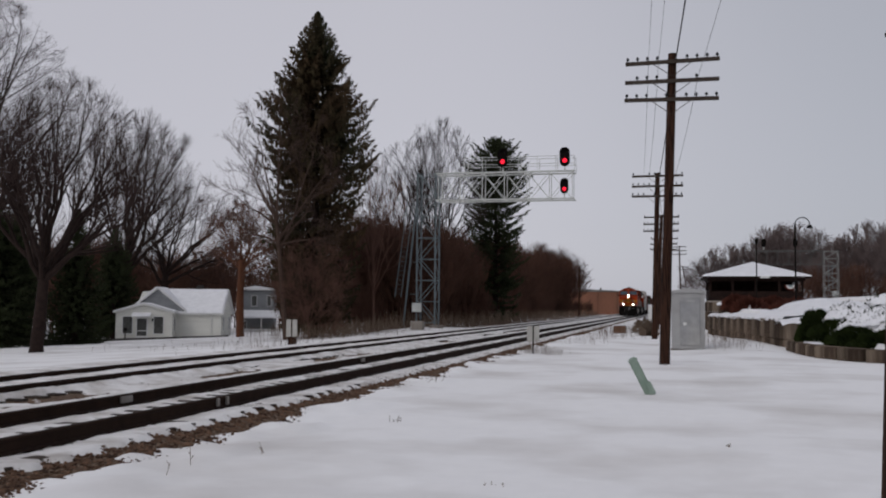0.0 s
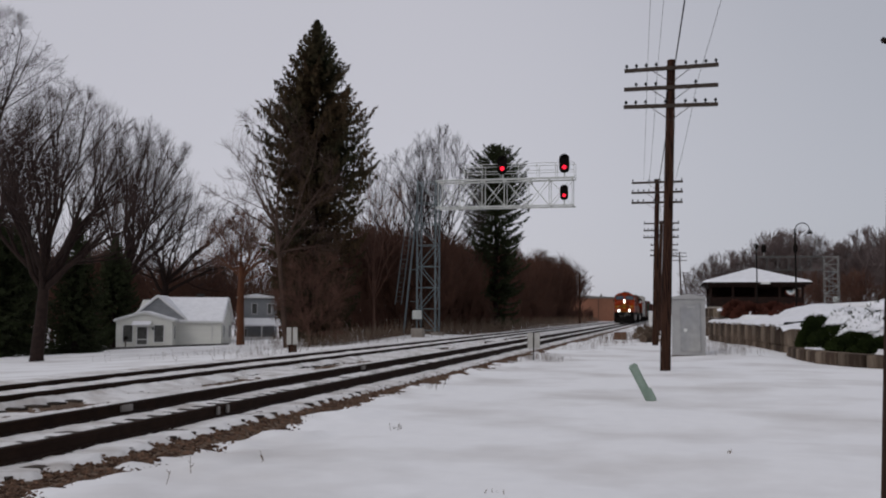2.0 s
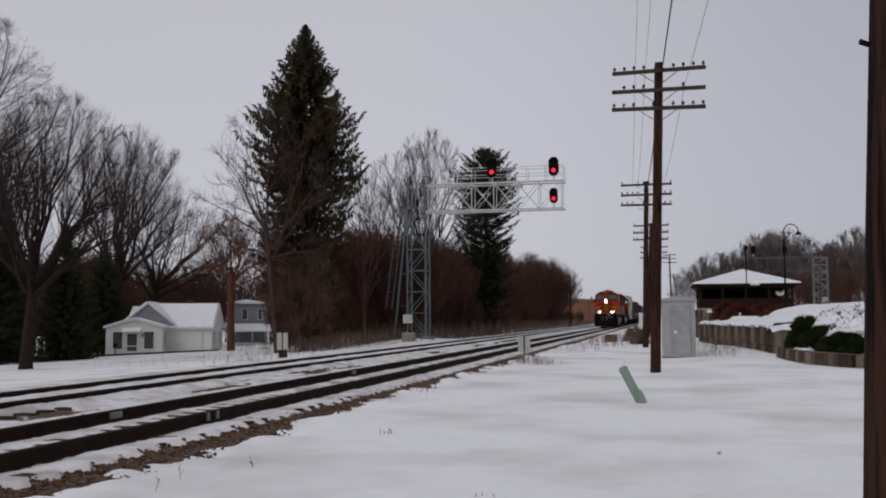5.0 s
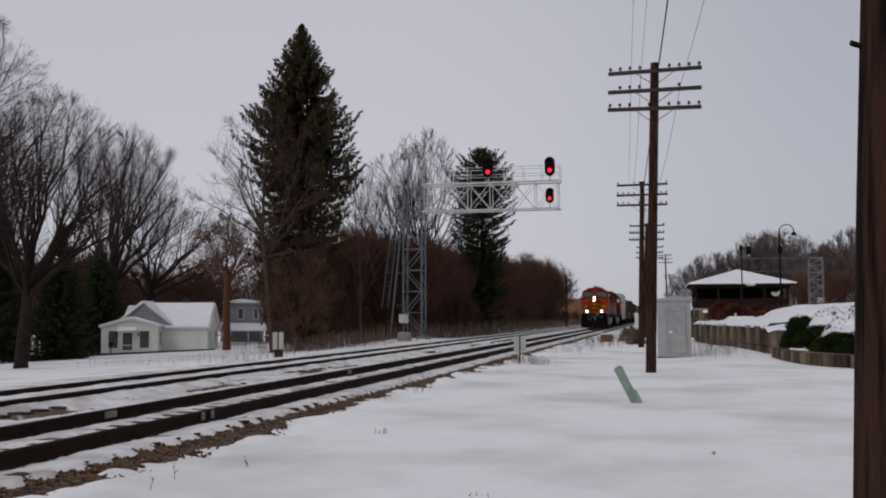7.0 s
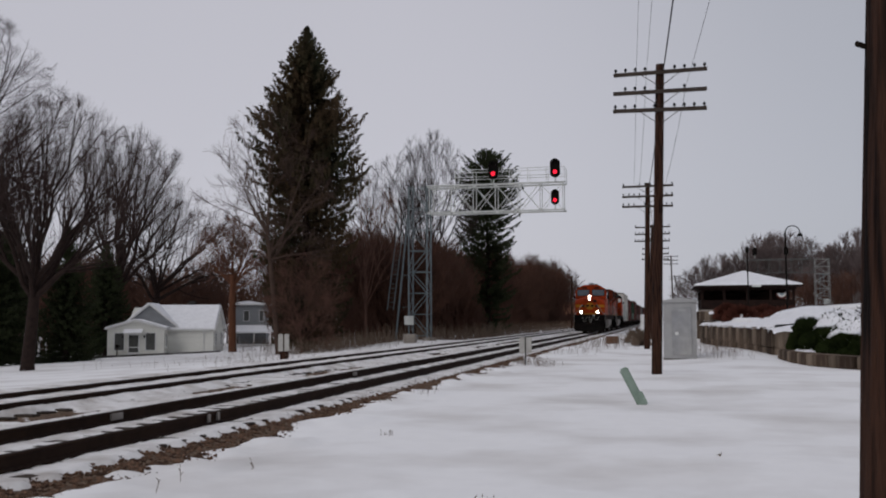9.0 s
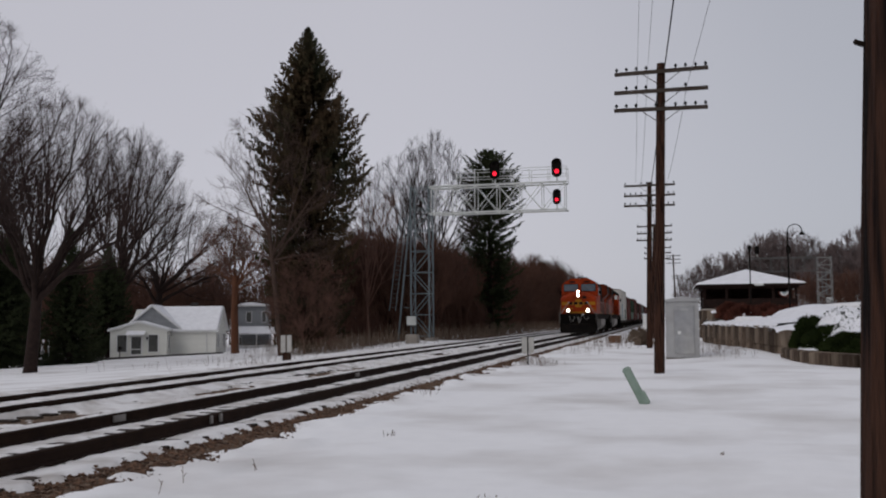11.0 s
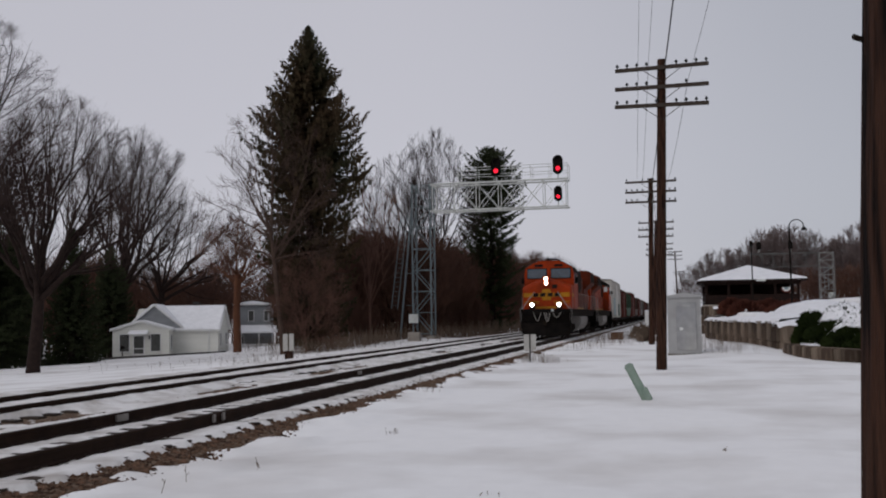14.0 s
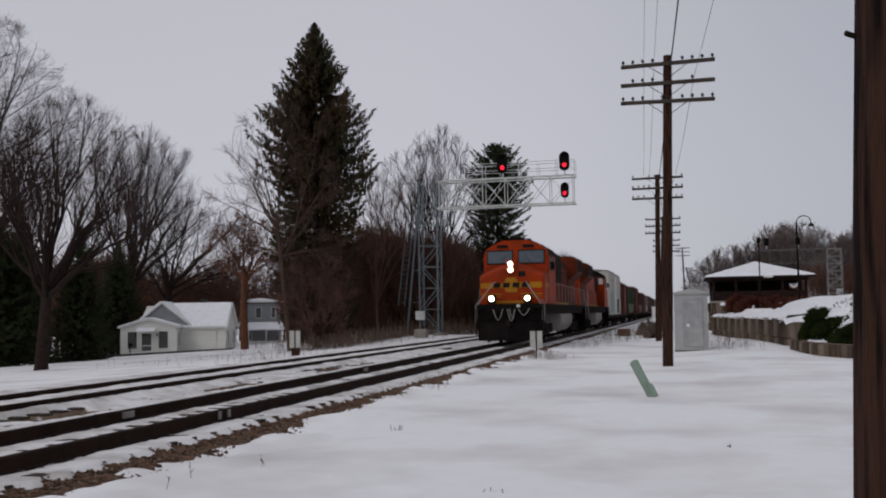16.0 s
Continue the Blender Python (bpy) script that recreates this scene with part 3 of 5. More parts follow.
    for dz in (3.335, 3.60):
        part("lens", Geo().tube((0, 0.985, dz), (0, 0.95, dz), 0.115, 0.105, n=20), LAMP if lit else TANK, hl, "bright headlight lens" if lit else "dark headlight lens")
    for s in (-1, 1):
        dl = part("ditch_light", Geo().box(s * 0.82 - 0.17, s * 0.82 + 0.17, 0.5, 0.78, 1.78, 2.2), BLACK, ob, bevel=0.03)
        part("lens", Geo().tube((s * 0.82, 0.51, 2.02), (s * 0.82, 0.47, 2.02), 0.125, 0.115, n=20), LAMP if lit else TANK, dl, "bright ditch light lens" if lit else "unlit ditch light lens")
    # cab with arched roof
    outline = [(-1.55, 1.76), (1.55, 1.76), (1.55, 4.00), (1.46, 4.36), (0.98, 4.66), (0.62, 4.80), (-0.62, 4.80), (-0.98, 4.66), (-1.46, 4.36), (-1.55, 4.00)]
    cab = part("cab", Geo().prism(outline, 2.6, 5.3), ORANGE, ob, "orange cab with arched roof", bevel=0.05)
    part("cab_roof", Geo().prism([(-1.57, 4.06), (-1.48, 4.38), (-0.99, 4.69), (-0.62, 4.83), (0.62, 4.83), (0.99, 4.69), (1.48, 4.38), (1.57, 4.06), (1.50, 4.06), (0, 4.7), (-1.50, 4.06)], 3.0, 5.4), ROOFDK, cab)
    for s in (-1, 1):
        x0, x1 = sorted((s * 0.16, s * 1.34))
        part("window_gasket", Geo().box(x0 - 0.05, x1 + 0.05, 2.575, 2.62, 3.66, 4.34), ROOFDK, cab, bevel=0.02)
        part("windscreen", Geo().box(x0, x1, 2.555, 2.60, 3.72, 4.28), GLASS, cab, "dark reflecting windscreen", bevel=0.01)
        part("wiper", Geo().tube((s * 0.75, 2.545, 3.7), (s * 0.45, 2.545, 4.1), 0.012, n=4), BLACK, cab)
        for ya, yb in ((3.1, 3.85), (4.0, 4.75)):
            part("side_window", Geo().box(min(s * 1.53, s * 1.565), max(s * 1.53, s * 1.565), ya, yb, 3.35, 4.0), GLASS, cab, bevel=0.01)
        part("mirror", Geo().box(min(s * 1.6, s * 1.78), max(s * 1.6, s * 1.78), 3.0, 3.06, 3.4, 3.75), BLACK, cab)
        part("number_board", Geo().box(s * 0.62 - 0.26, s * 0.62 + 0.26, 2.53, 2.62, 4.44, 4.58), ROOFDK, cab)
    part("antenna_dome", Geo().tube((0.5, 3.4, 4.78), (0.5, 3.4, 4.92), 0.22, 0.12, n=12), ROOFDK, cab)
    horn = Geo().box(-0.25, 0.25, 4.4, 4.5, 4.82, 4.9)
    for k in (-0.18, 0, 0.18):
        horn.tube((k, 4.3, 4.96), (k, 3.9, 4.96), 0.04, 0.09, n=8)
    part("air_horn", horn, ROOFDK, cab)
    # hoods
    part("hood", Geo().box(-0.95, 0.95, 5.3, 16.4, 1.76, 4.15), hood_paint, ob, "long sooty orange engine hood", bevel=0.06)
    part("hood_roof", Geo().prism([(-0.99, 3.95), (-0.8, 4.3), (0.8, 4.3), (0.99, 3.95)], 5.35, 16.4), ROOFDK, ob, "dark hood roof")
    part("equipment_box", Geo().box(-box_half, 1.5, 5.3, 8.3, 2.9, 4.32), ROOFDK, ob, "dark equipment housing behind the cab", bevel=0.05)
    for s in (-1, 1):
        wide = box_half if s < 0 else 1.5
        part("dynamic_brake_grille", Geo().box(min(s * 0.9, s * (wide + 0.03)), max(s * 0.9, s * (wide + 0.03)), 5.5, 8.1, 3.1, 4.1), GRIME, ob)
        # window in the cab's back wall, beside the hood
        # white pane on the narrow-box unit: the sky's reflection is painted in
        part("rear_window", Geo().box(s * 1.24 - 0.17, s * 1.24 + 0.17, 5.29, 5.325, 3.62, 4.10), WHITE if box_half < 1.2 else GLASS, cab, "rear cab window painted pale for reflected sky" if box_half < 1.2 else "dark rear cab window")
    part("exhaust_stack", Geo().box(-0.45, 0.45, 10.6, 11.4, 4.28, 4.62), ROOFDK, ob, bevel=0.03)
    leaf = Geo().box(-0.02, 0.02, 0, 0.56, 1.95, 3.7).mesh("hood_door", hood_paint, 0.008)
    for s in (-1, 1):
        for i in range(12):
            part("hood_door", leaf, None, ob, at=pose(s * 0.957, 8.5 + i * 0.64, 0))
    part("radiator", Geo().prism([(-1.0, 1.76), (1.0, 1.76), (1.0, 3.3), (1.52, 3.75), (1.52, 4.62), (1.3, 4.72), (-1.3, 4.72), (-1.52, 4.62), (-1.52, 3.75), (-1.0, 3.3)], 16.4, 20.2), DKORANGE, ob, "flared sooty radiator housing", bevel=0.03)
    for s in (-1, 1):
        part("radiator_screen", Geo().box(min(s * 1.49, s * 1.54), max(s * 1.49, s * 1.54), 16.7, 19.9, 3.85, 4.5), GRIME, ob)
    part("roof_screen", Geo().box(-1.2, 1.2, 16.6, 20.0, 4.7, 4.75), GRIME, ob)
    part("rear_hood", Geo().box(-0.95, 0.95, 20.2, 21.0, 1.76, 3.9), ORANGE, ob, bevel=0.05)
    part("rear_number_board", Geo().box(1.0, 1.5, 20.19, 20.24, 3.95, 4.3), TANK, ob)
    for s in (-1, 1):
        part("hood_band", Geo().box(min(s * 0.96, s * 0.985), max(s * 0.96, s * 0.985), 5.4, 16.3, 1.78, 1.92), YELLOW, ob)
        x = s * 1.49
        posts = [(x, 5.6 + 1.5 * i, 2.78) for i in range(11)]
        part("handrail", rail_run([(x, 5.5, 2.78), (x, 20.9, 2.78)], posts, 0.016), TANK if lit else GRIME, ob)
        # pale end rails down to the steps
        part("grab_rail", Geo().path([(s * 0.70, 1.05, 2.80), (s * 0.80, 0.72, 2.68), (s * 1.05, 0.55, 2.32), (s * 1.42, 0.48, 1.80), (s * 1.50, 0.48, 1.62), (s * 1.50, 0.48, 1.05)], 0.026, 6), TANK, ob, "pale bent grab rail")
        part("grab_rail", Geo().path([(s * 1.42, 0.62, 1.98), (s * 1.58, 0.62, 1.72), (s * 1.58, 0.62, 0.95)], 0.020, 6), TANK, ob)
        part("grab_rail", Geo().path([(s * 1.56, 1.5, 2.5), (s * 1.56, 1.45, 1.8)], 0.014, 6), TANK, ob)
        part("grab_rail", Geo().path([(s * 1.5, 21.0, 2.75), (s * 1.56, 21.4, 1.7), (s * 1.56, 21.4, 0.9)], 0.028, 6), TANK, ob)
    for x0, x1, dip in ((-0.7, -0.25, 1.05), (0.05, 0.3, 1.15), (0.3, -0.05, 1.0), (0.45, 0.95, 1.25)):
        pts = [(x0 + (x1 - x0) * k / 8, 0.2, 1.55 - (1.55 - dip) * math.sin(math.pi * k / 8)) for k in range(9)]
        part("brake_hose", Geo().path(pts, 0.022, 5), TANK, ob, "pale looped air hose")
    return ob


def freight_truck(parent, y):
    truck(parent, y, 2, 0.457, 1.78, 1.02)


def boxcar(length, height, paint, label, patches=()):
    ob = thing("boxcar", pose(0, 0, 0), label, "freight car", "freight train")
    part("body", Geo().box(-1.48, 1.48, 0.45, length - 0.45, 1.05, height - 0.16), paint, ob, bevel=0.02)
    part("roof", Geo().prism([(-1.52, height - 0.2), (-1.5, height - 0.1), (0, height), (1.5, height - 0.1), (1.52, height - 0.2)], 0.4, length - 0.4), TANK, ob)
    part("sill", Geo().box(-1.4, 1.4, 0.5, length - 0.5, 0.78, 1.06), GRIME, ob, bevel=0.01)
    nb = int(length / 0.95)
    post = Geo().box(-0.03, 0.03, -0.05, 0.05, 1.06, height - 0.2).mesh("rib", paint)
    for i in range(nb + 1):
        for s in (-1, 1):
            part("rib", post, None, ob, at=pose(s * 1.497, 0.5 + (length - 1.0) * i / nb, 0))
    bar = Geo().box(-1.4, 1.4, 0.40, 0.46, -0.04, 0.04).mesh("end_rib", paint)
    for i in range(int((height - 2) / 0.5)):
        part("end_rib", bar, None, ob, at=pose(0, 0, 1.5 + 0.5 * i))
    for s in (-1, 1):
        part("door", Geo().box(min(s * 1.5, s * 1.57), max(s * 1.5, s * 1.57), length / 2 - 1.5, length / 2 + 1.5, 1.1, height - 0.5), paint, ob, bevel=0.02)
        lad = Geo()
        for y0 in (0.5, length - 0.95):
            for k in range(9):
                lad.tube((s * 1.56, y0, 1.2 + 0.42 * k), (s * 1.56, y0 + 0.45, 1.2 + 0.42 * k), 0.014, n=4)
        part("ladder", lad, paint, ob)
    for y0, y1, z0, z1, pm in patches:
        part("painted_panel", Geo().box(1.528, 1.535, y0, y1, z0, z1), pm, ob, "faded paint patch on the side")
    freight_truck(ob, 2.6)
    freight_truck(ob, length - 2.6)
    coupler(ob, 0.45, -1)
    coupler(ob, length - 0.45, 1)
    return ob


def hopper(length, height, paint, label):
    ob = thing("hopper_car", pose(0, 0, 0), label, "freight car", "freight train")
    body = Geo().prism([(0.6, height - 0.3), (0.6, 2.4), (2.8, 1.2), (length - 2.8, 1.2), (length - 0.6, 2.4), (length - 0.6, height - 0.3)], -1.5, 1.5, "x")
    part("body", body, paint, ob, bevel=0.03)
    part("roof", Geo().prism([(-1.5, height - 0.3), (-0.9, height), (0.9, height), (1.5, height - 0.3)], 0.6, length - 0.6), paint, ob)
    post = Geo().box(-0.04, 0.04, -0.05, 0.05, 2.3, height - 0.32).mesh("rib", paint)
    for i in range(12):
        for s in (-1, 1):
            part("rib", post, None, ob, at=pose(s * 1.54, 1.0 + (length - 2.0) * i / 11, 0))
    part("sill", Geo().box(-1.3, 1.3, 0.4, length - 0.4, 0.9, 1.2), GRIME, ob)
    freight_truck(ob, 2.2)
    freight_truck(ob, length - 2.2)
    coupler(ob, 0.45, -1)
    coupler(ob, length - 0.45, 1)
    return ob


CREAM = mat("cream_car_paint", (0.60, 0.58, 0.54), 0.6, col2=(0.45, 0.42, 0.38), scale=0.8, fine=10, bump=0.1)
OXIDE = mat("oxide_car_paint", (0.13, 0.032, 0.024), 0.7, col2=(0.07, 0.025, 0.02), scale=0.8, fine=10, bump=0.15)
BROWNC = mat("brown_car_paint", (0.085, 0.045, 0.032), 0.7, col2=(0.05, 0.03, 0.025), scale=0.8, fine=10, bump=0.15)
GREENC = mat("green_car_paint", (0.05, 0.085, 0.05), 0.7, col2=(0.03, 0.05, 0.035), scale=0.8, fine=10, bump=0.15)
GREYC = mat("grey_car_paint", (0.22, 0.21, 0.20), 0.7, col2=(0.14, 0.13, 0.12), scale=0.8, fine=10, bump=0.15)
BLUEP = mat("blue_grey_patch", (0.20, 0.27, 0.30), 0.7, col2=(0.34, 0.36, 0.33), scale=2, fine=12)

TRAIN = []
loco_a = locomotive("orange and yellow diesel freight locomotive with lit headlights", True, DKORANGE, 1.5)
TRAIN.append((loco_a, 0.0, 0))
loco_b = locomotive("second orange diesel locomotive coupled back to front", False, ORANGE, 0.95)
TRAIN.append((loco_b, 44.6, 180))
at = 44.9
for length, height, paint, what, label, patches in (
        (18.6, 5.15, CREAM, "box", "tall cream boxcar with faded blue graffiti panels", ((3.0, 7.2, 1.3, 3.2, BLUEP), (11.8, 15.5, 1.2, 2.6, GREENC))),
        (16.5, 4.6, OXIDE, "box", "oxide red ribbed steel boxcar", ()),
        (16.5, 4.6, GREENC, "hop", "dull green covered hopper car", ()),
        (17.0, 4.9, OXIDE, "box", "oxide red ribbed steel boxcar", ()),
        (17.0, 4.6, BROWNC, "hop", "brown covered hopper car", ()),
        (16.5, 4.6, OXIDE, "box", "oxide red ribbed steel boxcar", ()),
        (17.0, 4.5, GREYC, "hop", "grey covered hopper car", ()),
        (17.0, 4.6, BROWNC, "box", "brown ribbed steel boxcar", ()),
        (17.0, 4.6, OXIDE, "box", "oxide red ribbed steel boxcar", ()),
        (17.0, 4.6, BROWNC, "hop", "brown covered hopper car", ()),
        (17.0, 4.6, GREYC, "box", "grey ribbed steel boxcar", ()),
        (17.0, 4.6, BROWNC, "box", "brown ribbed steel boxcar", ()),
        (17.0, 4.6, OXIDE, "hop", "oxide red covered hopper car", ())):
    car = boxcar(length, height, paint, label, patches) if what == "box" else hopper(length, height, paint, label)
    TRAIN.append((car, at, 0))
    at += length + 0.15


# ---------------------------------------------------------------- wires
def wire(p, q, sag, r):
    p, q = Vector(p), Vector(q)
    g = Geo()
    pts = [p + (q - p) * (k / 14) - Vector((0, 0, sag * 4 * (k / 14) * (1 - k / 14))) for k in range(15)]
    return g.path(pts, r, 4)


cable = thing("overhead_cable", pose(0, 0, 0), "black sagging cable strung along the pole tops", "cable")
for p, q in (((0.95, 2.75, 9.1), (0.10, 29.7, 8.98)), ((0.10, 29.7, 8.98), (-0.70, 54.5, 8.8)), ((-0.70, 54.5, 8.8), (-0.8, 79.3, 8.9))):
    part("cable_span", wire(p, q, 0.25, 0.022), WIRE, cable)
for x2, z2, x3, z3 in ((-0.68, 9.08, -1.5, 8.95), (-0.38, 9.08, -1.2, 8.95), (0.75, 8.5, 0.0, 8.4)):
    wr = thing("line_wire", pose(0, 0, 0), "thin grey line wire between the poles", "wire", "line wires on the poles")
    part("wire_span", wire((x2 + 0.9, 2.75, z2), (x2, 29.66, z2), 0.3, 0.006), WIRE, wr)
    part("wire_span", wire((x2, 29.66, z2), (x3, 54.4, z3), 0.3, 0.008), WIRE, wr)

# ---------------------------------------------------------------- trackside things
CABGREY = mat("cabinet_aluminium", (0.39, 0.39, 0.385), 0.55, 0.1, col2=(0.30, 0.295, 0.29), scale=1.2, fine=4, bump=0.02, vary=0.1)
DOORGREY = mat("cabinet_door", (0.25, 0.255, 0.27), 0.55, 0.1, col2=(0.38, 0.37, 0.35), scale=0.8, fine=4, bump=0.02)
cabn = thing("signal_cabinet", pose(0.565, 40.95, 0.0), "grey aluminium signal cabinet with a closed door", "cabinet")
part("base", Geo().box(-0.66, 0.66, -0.9, 0.9, -0.15, 0.06), CONC, cabn, bevel=0.02)
part("body", Geo().box(-0.635, 0.635, -0.9, 0.9, 0.05, 2.30), CABGREY, cabn, bevel=0.02)
part("roof", Geo().prism([(-0.70, 2.26), (-0.70, 2.33), (0, 2.46), (0.70, 2.33), (0.70, 2.26)], -0.98, 0.98), CABGREY, cabn)
dr = part("door", Geo().box(-0.30, 0.46, -0.945, -0.895, 0.2, 2.08), DOORGREY, cabn, "darker grey flush door", bevel=0.015)
part("handle", Geo().box(-0.18, -0.05, -0.985, -0.945, 0.98, 1.10), WHITE, dr, "small bright latch", bevel=0.01)
part("vent", Geo().box(-0.05, 0.25, -0.96, -0.945, 1.9, 1.98), CABGREY, dr)
part("corner_trim", Geo().box(0.56, 0.645, -0.915, -0.89, 0.08, 2.26), CABGREY, cabn)

cab2 = thing("relay_cabinet", pose(-1.5, 76.0, 0.0), "small weathered white relay cabinet in dry weeds", "cabinet")
part("body", Geo().box(-0.30, 0.30, -0.35, 0.35, 0.1, 1.85), WHITE, cab2, bevel=0.03)
part("roof", Geo().box(-0.34, 0.34, -0.4, 0.4, 1.85, 1.93), SNOWCAP, cab2, bevel=0.03)
part("leg", Geo().box(-0.34, 0.34, -0.3, 0.3, -0.15, 0.1), CONC, cab2)

CRATE = mat("rusty_box", (0.16, 0.085, 0.05), 0.85, col2=(0.09, 0.05, 0.035), scale=4, fine=20, bump=0.2)
box = thing("battery_box", pose(-3.4, 66.0, 0.0), "low brown box with snow on its lid", "utility box")
part("body", Geo().box(-0.40, 0.40, -0.3, 0.3, -0.1, 0.5), CRATE, box, bevel=0.02)
part("snow_lid", Geo().box(-0.42, 0.42, -0.32, 0.32, 0.5, 0.56), SNOWCAP, box, bevel=0.025)

PALEGREEN = mat("faded_green_plastic", (0.20, 0.27, 0.22), 0.6, col2=(0.27, 0.33, 0.28), scale=5, fine=40, bump=0.05)
stk = thing("cable_marker", pose(-0.45, 19.4, -0.03, 0, -26.5, 8), "leaning faded green cable pedestal in the snow", "marker post")
part("channel", Geo().box(-0.082, 0.082, -0.05, 0.05, -0.1, 0.78), PALEGREEN, stk, bevel=0.03)
part("cap", Geo().box(-0.088, 0.088, -0.056, 0.056, 0.70, 0.795), PALEGREEN, stk, bevel=0.03)
part("foot_box", Geo().box(0.0, 0.115, -0.085, 0.03, 0.0, 0.26), PALEGREEN, stk, bevel=0.012)

PLATE = mat("weathered_plate", (0.50, 0.49, 0.46), 0.7, col2=(0.33, 0.31, 0.28), scale=5, fine=30, bump=0.05)
for x, y, zb, zt, wpost, pm, label in ((-4.79, 34.6, 0.44, 0.99, 0.02, BLACK, "pair of white marker plates on a thin post"), (-14.75, 37.0, 0.50, 1.18, 0.15, POLE, "pair of white plates on a timber stub post")):
    sg = thing("marker_sign", pose(x, y, -0.1 if x < -10 else 0, 0, 0, 12), label, "trackside sign", "trackside marker plates")
    part("post", Geo().box(-wpost, wpost, 0, 2 * wpost, -0.3, zt), pm, sg)
    for s in (-1, 1):
        part("plate", Geo().box(s * 0.12 - 0.095, s * 0.12 + 0.095, -0.03, -0.01, zb, zt), PLATE, sg, "white weathered plate", bevel=0.004)

# ---------------------------------------------------------------- retaining wall
rngw = random.Random(11)
WALLC = mat("wall_block", (0.20, 0.158, 0.120), 0.95, col2=(0.060, 0.042, 0.031), scale=1.0, fine=9, bump=0.8, depth=0.04, stretch=(1.6, 1.6, 0.30), rand=0.35, level=0.49, sharp=0.13, spec=0.05)
block_mesh = {}


def run_blocks(parent, line, z0, z1, rows, length):
    pts = [Vector((a, b, 0)) for a, b in line]
    hgt = (z1 - z0) / rows
    for r in range(rows):
        carry = length * 0.5 * (r % 2)
        for a, b in zip(pts, pts[1:]):
            d = b - a
            n = max(1, round(d.length / length))
            ang = math.degrees(math.atan2(d.y, d.x))
            L = d.length / n
            key = (round(L, 3), round(hgt, 3))
            if key not in block_mesh:
                block_mesh[key] = Geo().box(-L / 2 + 0.012, L / 2 - 0.012, -0.3, 0.3, 0.006, hgt - 0.006).mesh("block", WALLC, 0.03)
            for i in range(n):
                c = a + d * ((i + 0.5) / n)
                part("block", block_mesh[key], None, parent, at=pose(c.x + rngw.uniform(-0.02, 0.02), c.y, z0 + r * hgt, rngw.uniform(-1, 1), 0, ang + rngw.uniform(-1, 1)))


wl1 = thing("retaining_wall", pose(0, 0, 0), "weathered brown concrete block retaining wall in snow", "retaining wall", kind="structure")
run_blocks(wl1, [(4.62, 41.2), (4.68, 38.6), (4.95, 35.9), (6.0, 33.2), (7.8, 31.2), (10.5, 30.0)], -0.2, 0.42, 1, 1.5)
wl2 = thing("retaining_wall", pose(0, 0, 0), "upper weathered concrete block retaining wall", "retaining wall", kind="structure")
run_blocks(wl2, [(2.55, 68.0), (3.2, 60.0), (4.1, 51.5), (4.75, 44.5), (6.2, 42.5)], -0.5, 1.22, 2, 2.4)
wl3 = thing("retaining_wall", pose(0, 0, 0), "highest short stretch of block retaining wall", "retaining wall", kind="structure")
run_blocks(wl3, [(2.4, 71.0), (2.75, 68.6), (5.2, 66.5)], 0.2, 2.1, 3, 1.6)


def snow_lump(name, cx, cy, z, ax, ay, h, label, seed, cut=-0.06):
    """A drift with an uneven rim."""
    xs = [cx + ax * (i / 12 - 1) for i in range(25)]
    ys = [cy + ay * (i / 10 - 1) for i in range(21)]

    def hh(x, y):
        r = math.hypot((x - cx) / ax, (y - cy) / ay) + 0.25 * nz(x, y, 1.6, seed)
        return max(z - 0.22, z + h * (1 - r * r)) + 0.05 * nz(x, y, 2.5, seed + 3)
    return tagged(new(name, grid(name, xs, ys, hh, SNOWCAP)), label, "snow drift", "snow drifts on the bank", "structure")


CREST = [(2.55, 68.0), (3.2, 60.0), (4.1, 51.5), (4.75, 44.5)]


def crest_x(y):
    for (xa, ya), (xb, yb) in zip(CREST, CREST[1:]):
        if y >= yb:
            return xa + (xb - xa) * (ya - y) / (ya - yb)
    return CREST[-1][0]


def crest_snow(u, y):
    lip = ease(-0.34, -0.12, u + 0.10 * nz(u, y, 1.4, 31))
    return 1.15 + 0.20 * lip + 0.25 * ease(0.2, 1.6, u) + 0.05 * nz(u, y, 1.2, 32)


cap_us, cap_ys = spread([(-0.36, 0.06), (0.3, 0.15), (2.2, 0.2)]), spread([(44.3, 0.25), (68.0, 0.25)])
cap_me = grid("snow_drift", cap_us, cap_ys, crest_snow, SNOWCAP)
for v_ in cap_me.vertices:
    v_.co.x += crest_x(v_.co.y)
tagged(new("snow_drift", cap_me), "snow lying along the top of the wall", "snow drift", "snow drifts on the bank", "structure")
snow_lump("snow_drift", 5.5, 43.7, 1.16, 1.2, 1.5, 0.16, "snow lying over the wall's corner", 9)
snow_lump("snow_drift", 7.6, 55.0, 1.5, 2.6, 6.0, 0.75, "rounded snow drift on the bank", 4)
snow_lump("snow_drift", 4.3, 67.8, 2.0, 1.5, 1.6, 0.22, "snow lying on the wall top", 5)
snow_lump("snow_drift", 5.1, 38.6, 0.32, 0.45, 1.6, 0.25, "snow heaped behind the low wall", 6)

